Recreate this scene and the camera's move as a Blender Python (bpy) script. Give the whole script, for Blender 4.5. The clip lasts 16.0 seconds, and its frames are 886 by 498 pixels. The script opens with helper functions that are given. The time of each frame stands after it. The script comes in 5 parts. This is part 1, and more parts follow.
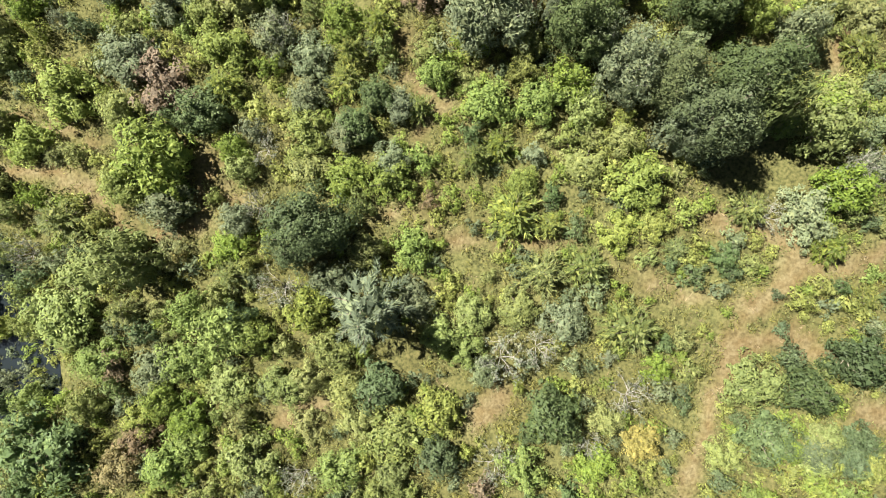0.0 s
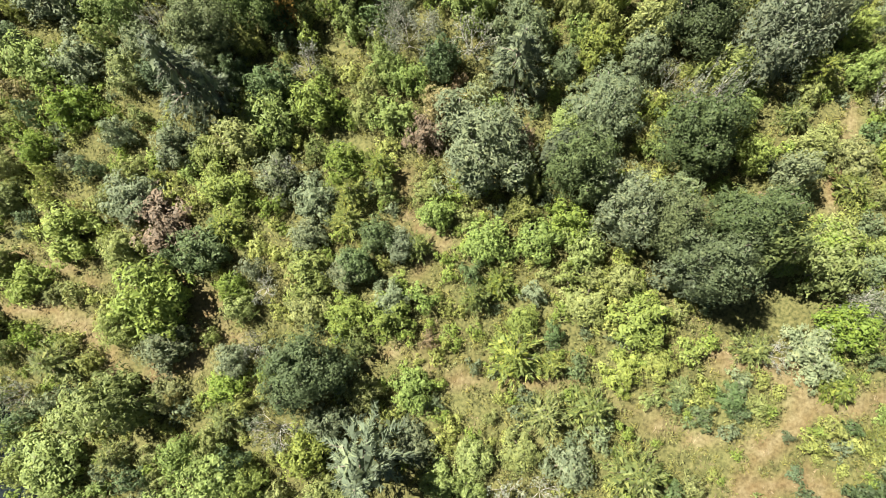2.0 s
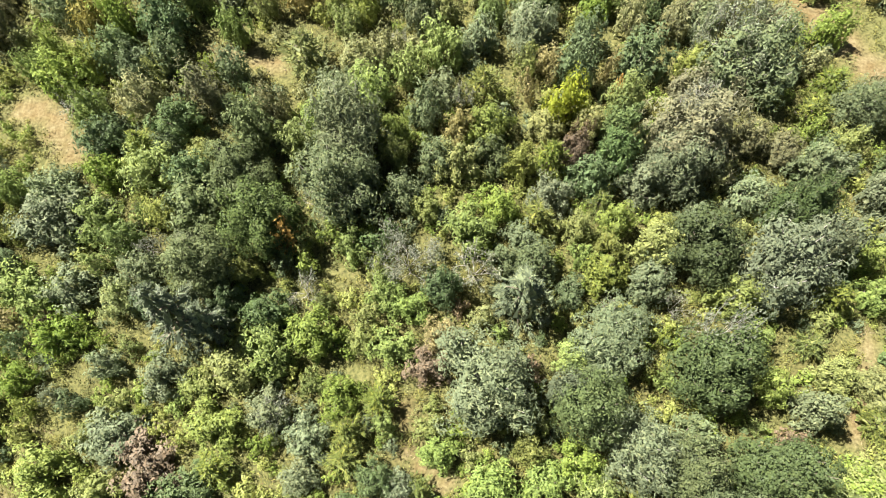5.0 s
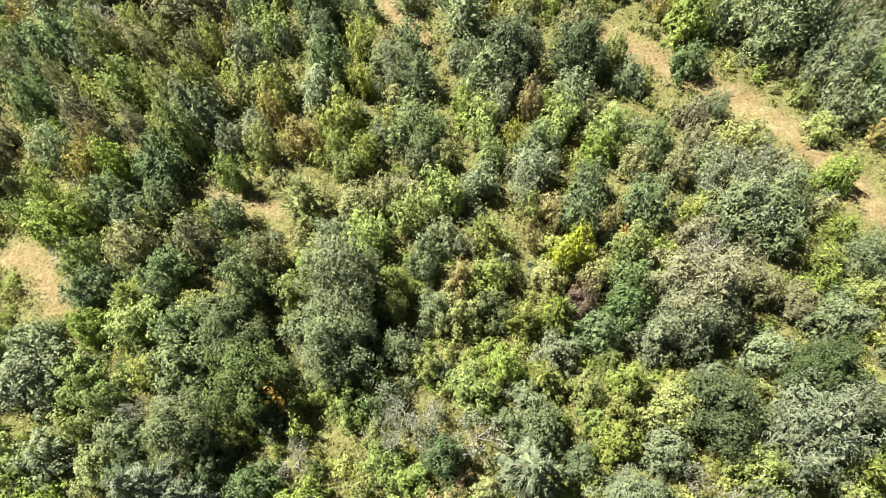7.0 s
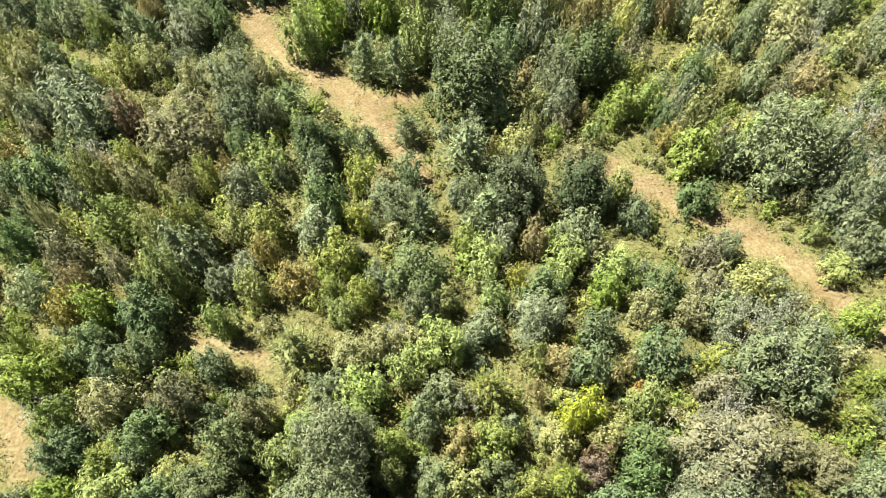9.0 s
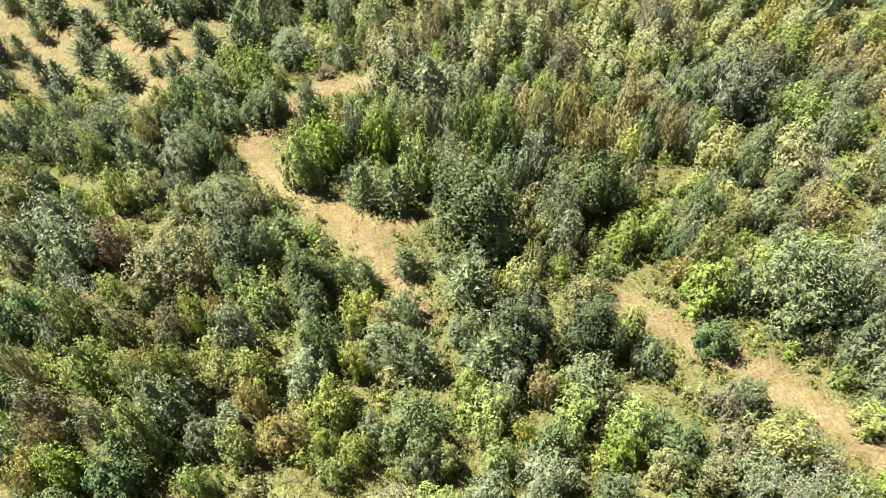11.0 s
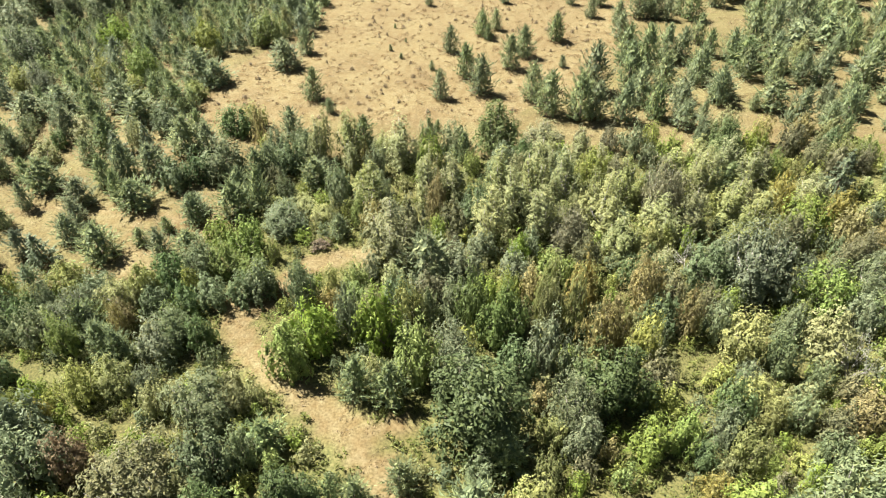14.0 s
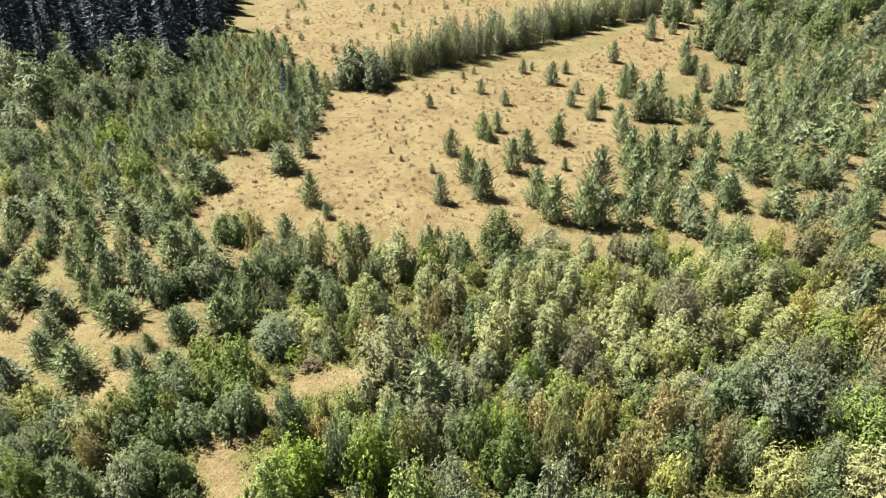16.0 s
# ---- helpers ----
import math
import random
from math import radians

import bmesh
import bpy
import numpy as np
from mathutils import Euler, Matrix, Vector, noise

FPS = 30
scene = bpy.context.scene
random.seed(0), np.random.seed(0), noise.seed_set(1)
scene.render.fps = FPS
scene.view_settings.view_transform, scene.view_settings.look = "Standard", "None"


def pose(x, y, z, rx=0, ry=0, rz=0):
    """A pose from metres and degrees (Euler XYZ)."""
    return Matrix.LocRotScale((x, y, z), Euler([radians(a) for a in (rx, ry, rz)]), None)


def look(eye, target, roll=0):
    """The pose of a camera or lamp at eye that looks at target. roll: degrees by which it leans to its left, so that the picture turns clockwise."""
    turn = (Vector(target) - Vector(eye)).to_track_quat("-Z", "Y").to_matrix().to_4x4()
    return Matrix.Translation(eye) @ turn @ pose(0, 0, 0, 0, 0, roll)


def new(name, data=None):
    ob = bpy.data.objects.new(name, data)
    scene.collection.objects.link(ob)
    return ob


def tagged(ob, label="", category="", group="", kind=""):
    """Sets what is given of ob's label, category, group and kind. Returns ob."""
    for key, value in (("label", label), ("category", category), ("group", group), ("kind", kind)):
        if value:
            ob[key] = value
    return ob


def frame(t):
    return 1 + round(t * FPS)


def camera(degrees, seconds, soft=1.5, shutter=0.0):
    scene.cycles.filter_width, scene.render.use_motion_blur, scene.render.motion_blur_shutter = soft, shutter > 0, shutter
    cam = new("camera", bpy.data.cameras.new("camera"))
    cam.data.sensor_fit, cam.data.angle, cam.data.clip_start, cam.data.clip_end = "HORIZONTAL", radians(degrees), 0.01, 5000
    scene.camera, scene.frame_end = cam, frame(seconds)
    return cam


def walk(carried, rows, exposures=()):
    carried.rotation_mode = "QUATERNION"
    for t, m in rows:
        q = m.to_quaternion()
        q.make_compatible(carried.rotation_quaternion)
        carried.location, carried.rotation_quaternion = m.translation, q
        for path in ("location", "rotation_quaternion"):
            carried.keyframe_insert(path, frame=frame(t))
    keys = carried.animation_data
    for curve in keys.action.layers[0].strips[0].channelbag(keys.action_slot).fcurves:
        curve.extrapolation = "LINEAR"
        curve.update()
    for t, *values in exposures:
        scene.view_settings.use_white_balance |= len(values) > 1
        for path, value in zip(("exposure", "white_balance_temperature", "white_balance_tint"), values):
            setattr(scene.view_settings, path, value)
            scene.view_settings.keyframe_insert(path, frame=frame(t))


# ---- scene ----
# The camera flies forwards along +y, about 59 m above the ground, and tips up from straight down.
cam = camera(68.8, 16.0, 1.0)
METRES, EYE, TILT, LEAN, TURN = 55.55, 59.0, 0.0, 0.0, 151.2
ROWS = [
    (0.0, 0.0, 0.0, 0.0, -150.97, -90.63, 0.35),
    (0.5, 0.0095, -0.0177, -0.0013, -150.99, -89.04, 0.36),
    (1.0, 0.0207, -0.0381, -0.0023, -151.02, -87.28, 0.36),
    (1.5, 0.0318, -0.0585, -0.0032, -151.05, -85.38, 0.36),
    (2.0, 0.0445, -0.081, -0.0044, -151.08, -83.47, 0.35),
    (2.5, 0.0577, -0.1056, -0.0053, -151.1, -81.66, 0.38),
    (3.0, 0.0726, -0.1306, -0.0064, -151.14, -79.92, 0.36),
    (3.5, 0.0867, -0.1565, -0.0072, -151.17, -78.16, 0.39),
    (4.0, 0.1031, -0.184, -0.0084, -151.19, -76.45, 0.37),
    (6.5, 0.1851, -0.3287, -0.0132, -151.28, -67.8, 0.35),
    (7.0, 0.2019, -0.3588, -0.0136, -151.28, -66.08, 0.35),
    (7.5, 0.2188, -0.3888, -0.0139, -151.3, -64.38, 0.35),
    (8.0, 0.2348, -0.4187, -0.0142, -151.29, -62.65, 0.37),
    (8.5, 0.2513, -0.4489, -0.0139, -151.29, -60.93, 0.39),
    (9.0, 0.268, -0.4792, -0.0134, -151.31, -59.21, 0.41),
    (11.5, 0.3499, -0.6253, -0.0108, -151.34, -50.46, 0.42),
    (12.0, 0.3655, -0.6538, -0.0106, -151.34, -48.67, 0.42),
    (12.5, 0.3812, -0.6819, -0.0096, -151.35, -46.94, 0.43),
    (13.0, 0.3967, -0.7099, -0.0089, -151.35, -45.16, 0.43),
    (13.5, 0.4117, -0.7377, -0.0081, -151.35, -43.36, 0.45),
    (14.0, 0.4263, -0.7652, -0.0075, -151.35, -41.56, 0.47),
    (14.5, 0.4412, -0.7925, -0.0067, -151.35, -39.73, 0.49),
    (15.0, 0.4563, -0.8199, -0.0057, -151.35, -37.91, 0.49),
    (15.5, 0.4709, -0.8467, -0.0053, -151.35, -36.09, 0.5),
    (16.0, 0.4857, -0.8736, -0.004, -151.33, -34.29, 0.5),
]
walk(cam, [(t, pose(0, 0, EYE, TILT, LEAN, TURN) @ pose(METRES * x, METRES * y, METRES * z, 90 + pitch, roll, yaw)) for t, x, y, z, yaw, pitch, roll in ROWS],
     [(0.0, 1.96), (4.0, 2.24), (9.0, 2.42), (13.0, 2.38), (16.0, 2.18)])

# ---- light: a clear summer noon, sun ahead and to the left ----
SUN_FROM = Vector((-0.55, 0.32, 1.0)).normalized()
world = bpy.data.worlds.new("sky")
scene.world = world
world.use_nodes = True
sky = world.node_tree.nodes.new("ShaderNodeTexSky")
sky.sky_type, sky.sun_disc = "NISHITA", False
sky.sun_elevation = math.asin(SUN_FROM.z)
sky.sun_rotation = math.atan2(SUN_FROM.x, SUN_FROM.y) % (2 * math.pi)
back = world.node_tree.nodes["Background"]
back.inputs["Strength"].default_value = 0.015
world.node_tree.links.new(sky.outputs["Color"], back.inputs["Color"])
sun = new("sun", bpy.data.lights.new("sun", "SUN"))
sun.data.energy, sun.data.angle, sun.data.color = 5.0, radians(0.53), (1.0, 0.95, 0.86)
sun.matrix_world = look((0, 0, 0), -SUN_FROM) @ pose(0, 0, 0)
sun.location = (-60, 50, 110)

# ---- materials ----


def nodes_of(name):
    m = bpy.data.materials.new(name)
    m.use_nodes = True
    return m, m.node_tree.nodes, m.node_tree.links, m.node_tree.nodes["Principled BSDF"]


def ramp(nodes, stops):
    r = nodes.new("ShaderNodeValToRGB")
    e = r.color_ramp.elements
    while len(e) < len(stops):
        e.new(0.5)
    for el, (at, col) in zip(e, stops):
        el.position, el.color = at, (*col, 1)
    return r


def leaf_material(name, base, spread=0.22, warm=0.12, translucent=0.37):
    """Leaves: one green a species, each leaf and each plant a little lighter, darker or yellower."""
    m, n, l, p = nodes_of(name)
    geo, info = n.new("ShaderNodeNewGeometry"), n.new("ShaderNodeObjectInfo")
    dark = tuple(c * (1 - spread) for c in base)
    light = (base[0] * (1 + spread + warm), base[1] * (1 + spread), base[2] * (1 + 0.4 * spread))
    leafy = ramp(n, [(0.0, dark), (0.55, base), (1.0, light)])
    l.new(geo.outputs["Random Per Island"], leafy.inputs["Fac"])
    hsv = n.new("ShaderNodeHueSaturation")
    for socket, lo, hi, seed in (("Hue", 0.488, 0.508, 7.31), ("Saturation", 0.84, 1.08, 3.7), ("Value", 0.82, 1.12, 11.9)):
        mul, frac, mr = n.new("ShaderNodeMath"), n.new("ShaderNodeMath"), n.new("ShaderNodeMapRange")
        mul.operation, frac.operation = "MULTIPLY", "FRACT"
        mul.inputs[1].default_value = seed
        mr.inputs["To Min"].default_value, mr.inputs["To Max"].default_value = lo, hi
        l.new(info.outputs["Random"], mul.inputs[0])
        l.new(mul.outputs[0], frac.inputs[0])
        l.new(frac.outputs[0], mr.inputs["Value"])
        l.new(mr.outputs[0], hsv.inputs[socket])
    l.new(leafy.outputs["Color"], hsv.inputs["Color"])
    # patches of older and fresher growth over a crown
    tex, tc, mr = n.new("ShaderNodeTexNoise"), n.new("ShaderNodeTexCoord"), n.new("ShaderNodeMapRange")
    tex.inputs["Scale"].default_value, tex.inputs["Detail"].default_value = 0.9, 3.0
    l.new(tc.outputs["Object"], tex.inputs["Vector"])
    mr.inputs["From Min"].default_value, mr.inputs["From Max"].default_value = 0.3, 0.7
    mr.inputs["To Min"].default_value, mr.inputs["To Max"].default_value = 0.75, 1.25
    l.new(tex.outputs["Fac"], mr.inputs["Value"])
    mix = n.new("ShaderNodeMix")
    mix.data_type, mix.blend_type = "RGBA", "MULTIPLY"
    mix.inputs["Factor"].default_value = 1.0
    l.new(hsv.outputs["Color"], mix.inputs["A"])
    l.new(mr.outputs[0], mix.inputs["B"])
    col = mix.outputs["Result"]
    l.new(col, p.inputs["Base Color"])
    p.inputs["Roughness"].default_value = 0.6
    p.inputs["Specular IOR Level"].default_value = 0.25
    tr, sh = n.new("ShaderNodeBsdfTranslucent"), n.new("ShaderNodeMixShader")
    l.new(col, tr.inputs["Color"])
    sh.inputs[0].default_value = translucent
    l.new(p.outputs[0], sh.inputs[1])
    l.new(tr.outputs[0], sh.inputs[2])
    l.new(sh.outputs[0], n["Material Output"].inputs["Surface"])
    return m


def bark_material(name, a, b, scale=3.0):
    m, n, l, p = nodes_of(name)
    tex, tc = n.new("ShaderNodeTexNoise"), n.new("ShaderNodeTexCoord")
    tex.inputs["Scale"].default_value, tex.inputs["Detail"].default_value = scale, 6.0
    l.new(tc.outputs["Object"], tex.inputs["Vector"])
    r = ramp(n, [(0.3, a), (0.7, b)])
    l.new(tex.outputs["Fac"], r.inputs["Fac"])
    l.new(r.outputs["Color"], p.inputs["Base Color"])
    bump = n.new("ShaderNodeBump")
    bump.inputs["Strength"].default_value = 0.5
    l.new(tex.outputs["Fac"], bump.inputs["Height"])
    l.new(bump.outputs[0], p.inputs["Normal"])
    p.inputs["Roughness"].default_value = 0.9
    return m


LEAF = {
    "oak": leaf_material("dark oak leaves", (0.071, 0.102, 0.040)),
    "oak_green": leaf_material("green oak leaves", (0.104, 0.142, 0.049)),
    "oak_grey": leaf_material("lichened oak leaves", (0.140, 0.171, 0.098)),
    "willow": leaf_material("grey willow leaves", (0.149, 0.184, 0.095)),
    "willow_brown": leaf_material("drying willow leaves", (0.160, 0.166, 0.084)),
    "shrub_green": leaf_material("green hazel leaves", (0.174, 0.236, 0.055)),
    "shrub_dark": leaf_material("dark shrub leaves", (0.104, 0.152, 0.062)),
    "shrub_light": leaf_material("yellow-green leaves", (0.197, 0.233, 0.063)),
    "shrub_grey": leaf_material("grey-green leaves", (0.160, 0.200, 0.104)),
    "shrub_olive": leaf_material("olive drying leaves", (0.222, 0.242, 0.092)),
    "shrub_gold": leaf_material("turning golden leaves", (0.250, 0.227, 0.079)),
    "shrub_yellow": leaf_material("bright yellow leaves", (0.289, 0.320, 0.060)),
    "shrub_orange": leaf_material("orange leaves", (0.400, 0.246, 0.058)),
    "shrub_brown": leaf_material("withered brown leaves", (0.166, 0.131, 0.079)),
    "fir_young": leaf_material("young fir needles", (0.178, 0.227, 0.115), 0.4, 0.2, 0.42),
    "fir_green": leaf_material("fresh green fir needles", (0.150, 0.190, 0.050), 0.4, 0.25, 0.4),
    "fir_blue": leaf_material("blue-green fir needles", (0.138, 0.175, 0.104), 0.4, 0.1, 0.36),
    # blue of the distance haze is mixed into this needle colour
    "fir_dark": leaf_material("dark fir needles with blue haze", (0.034, 0.052, 0.068), 0.35, 0.1, 0.2),
    "aspen": leaf_material("grey-green aspen leaves", (0.157, 0.188, 0.097)),
    "poplar": leaf_material("pale poplar leaves", (0.208, 0.233, 0.094)),
    "snag": leaf_material("sparse lichened leaves", (0.189, 0.214, 0.144)),
}
BARK = bark_material("bark", (0.07, 0.055, 0.04), (0.20, 0.17, 0.13))
GREY_BARK = bark_material("pale lichened bark", (0.16, 0.15, 0.13), (0.38, 0.36, 0.32), 6.0)
BRAMBLE = leaf_material("bramble leaves", (0.150, 0.176, 0.042), 0.3, 0.2)
WEED = leaf_material("yellowing weed leaves", (0.175, 0.176, 0.055), 0.22, 0.12)
STRAW = leaf_material("dry grass blades", (0.235, 0.186, 0.092), 0.3, 0.1, 0.4)

# ---- the lie of the land ----


def gz(x, y):
    z = 0.4 - 1.7 * math.exp(-((y - 88) / 38) ** 2) + 0.7 / (1 + math.exp(-max(-50, min(50, (y - 145) / 10))))
    if x < -30 and y < 20:
        z -= 1.6 * max(0.0, 1 - (along(CREEK, x, y) / 4.5) ** 2)
    return z + 0.22 * noise.noise((x * 0.11, y * 0.11, 3.0))


def along(line, x, y):
    """The distance from (x, y), numbers or arrays, to a line of points."""
    best = 1e9
    for (ax, ay), (bx, by) in zip(line, line[1:]):
        dx, dy = bx - ax, by - ay
        u = np.clip(((x - ax) * dx + (y - ay) * dy) / (dx * dx + dy * dy), 0.0, 1.0)
        best = np.minimum(best, np.hypot(x - ax - u * dx, y - ay - u * dy))
    return best


def inside(poly, x, y):
    hit = False
    for (ax, ay), (bx, by) in zip(poly, poly[1:] + poly[:1]):
        if (ay > y) != (by > y) and x < ax + (y - ay) / (by - ay) * (bx - ax):
            hit = not hit
    return hit


CREEK = [(-50.0, 6.0), (-43.5, -1.0), (-41.0, -6.0), (-39.0, -10.0), (-38.5, -13.0), (-44.0, -19.0), (-52.0, -24.0)]
# trodden tracks and grassy openings: half width, points
TRACKS = [
    (0.5, [(-46.0, 12.5), (-40.6, 11.6), (-37.5, 10.4), (-32.9, 9.0), (-25.7, 9.7), (-22.9, 7.8), (-20.8, 5.0), (-18.5, 3.2)]),
    (0.7, [(-46.0, 7.0), (-40.6, 6.2), (-36.0, 6.2), (-33.4, 4.9), (-30.3, 2.4), (-29.6, 0.3)]),
    (0.7, [(-22.9, 6.5), (-22.4, 1.4), (-26.7, 0.3)]),
    (0.5, [(-4.7, 18.8), (-3.9, 15.2), (-0.6, 12.4), (-2.6, 9.6)]),
    (0.4, [(-7.7, 1.4), (-3.6, 3.0), (-0.1, 0.2), (4.0, -0.3), (9.7, 0.0), (15.8, -2.3), (21.9, -5.1), (27.6, -5.8)]),
    (1.1, [(27.6, -5.8), (30.8, -3.5), (31.1, 0.0), (27.5, 1.6), (23.9, 2.3)]),
    (0.85, [(27.6, -5.8), (25.6, -9.2), (25.1, -11.7), (23.6, -14.8), (23.2, -17.9), (21.8, -21.5), (20.0, -30.0)]),
    (1.0, [(25.6, -9.9), (30.6, -8.6), (34.7, -10.4)]),
    (0.9, [(37.6, 24.0), (36.5, 20.9), (34.7, 15.8)]),
    (0.7, [(46.0, 1.0), (39.6, -0.4), (36.2, -2.5), (32.1, -2.0)]),
    (1.4, [(2.6, -16.0), (4.6, -14.4)]),
    (1.4, [(37.3, -15.8), (41.8, -15.8)]),
    (1.1, [(-14.9, -16.1), (-11.8, -15.5)]),
    (1.7, [(60.0, 38.0), (49.0, 46.0), (42.1, 54.5), (39.4, 58.8), (36.6, 62.7), (32.9, 66.3), (27.7, 70.0), (22.2, 74.0), (19.0, 76.5)]),
    (1.9, [(-3.4, 74.2), (-6.2, 80.9), (-12.1, 88.3), (-19.9, 94.3), (-25.0, 99.6), (-27.5, 106.2), (-22.0, 108.5)]),
    (1.3, [(-5.0, 87.3), (-13.5, 87.4)]),
    (1.4, [(-43.0, 48.5), (-39.7, 46.5), (-37.4, 43.0)]),
    (0.9, [(-25.5, 54.5), (-21.6, 54.2), (-17.6, 53.0)]),
    (1.9, [(-26.0, 103.4), (-23.6, 106.5), (-17.5, 113.0), (-12.1, 114.2)]),
    (1.3, [(-67.6, 123.6), (-56.0, 124.8), (-38.9, 121.9), (-31.3, 121.8)]),
    (1.5, [(-43.9, 111.0), (-42.6, 114.5), (-45.7, 122.0)]),
]
# the hay meadow and the young plantations on either side of it
MEADOW = [(-46.0, 146.0), (-42.5, 167.0), (-28.0, 186.0), (-28.0, 208.0), (-9.0, 213.0), (38.0, 233.0), (60.0, 262.0), (84.0, 300.0), (70.0, 240.0),
          (48.0, 205.0), (38.0, 178.0), (24.0, 158.0), (12.0, 149.0), (-3.0, 145.0), (-25.0, 149.0)]
FALLOW = [(-74.0, 330.0), (-62.0, 275.0), (-36.0, 222.0), (-27.0, 214.0), (10.0, 262.0), (40.0, 330.0)]


# hollows of bare shaded earth beside the tall trees: x, y, radius
HOLLOWS = [
    (-3.9, -10.4, 2.8), (28.5, 6.4, 6.0), (32.5, 7.2, 5.5), (25.2, 6.0, 3.5), (18.8, 12.5, 2.0), (-26.5, -5.1, 2.6), (-22.9, 6.0, 1.4),
    (-39.6, 3.4, 2.1), (-8.8, 0.4, 1.3), (-23.7, -21.6, 1.3), (-15.2, 37.1, 2.5), (-22.3, 26.0, 2.6), (7.4, 13.9, 2.0),
    (34.3, 16.0, 1.5), (-25.4, 57.9, 2.3), (8.6, 86.3, 3.5), (32.3, 46.8, 2.3), (-13.6, 74.2, 1.9), (-34.5, 70.4, 1.9),
    (-12.2, 53.0, 1.6), (8.6, 86.2, 2.5), (-17.4, 134.5, 3.7), (22.4, 85.3, 2.5), (-62.4, 123.5, 2.6), (1.6, 121.4, 2.5),
]


def hollow(x, y):
    return any(math.hypot(x - hx, y - hy) < 0.55 * hr for hx, hy, hr in HOLLOWS)


CELL, WEST, SOUTH = 0.5, -140.0, -50.0
east, north = np.meshgrid(np.arange(WEST, 170, CELL), np.arange(SOUTH, 350, CELL))
BESIDE = np.full(east.shape, 1e9)
for half_width, line in TRACKS:
    BESIDE = np.minimum(BESIDE, along(line, east, north) - half_width)


def beside_track(x, y):
    """How far (x, y) lies outside the nearest track or opening."""
    i, j = int((y - SOUTH) / CELL), int((x - WEST) / CELL)
    return BESIDE[i, j] if 0 <= i < BESIDE.shape[0] and 0 <= j < BESIDE.shape[1] else 99.0


def open_ground(x, y):
    """1 on tracks and in the meadow, 0 in the thicket."""
    if y > 140 and (inside(MEADOW, x, y) or inside(FALLOW, x, y)):
        return 1.0
    v = max(0.0, min(1.0, 0.5 - beside_track(x, y) / 0.9 + 1.1 * noise.noise((x * 0.45, y * 0.45, 0.0))))
    return v


def plantation(x, y):
    if x < -30 and y > 112 + 0.2 * (x + 30):
        return not inside(MEADOW, x, y) and not inside(FALLOW, x, y)
    return y > 141 and not inside(MEADOW, x, y) and not inside(FALLOW, x, y)


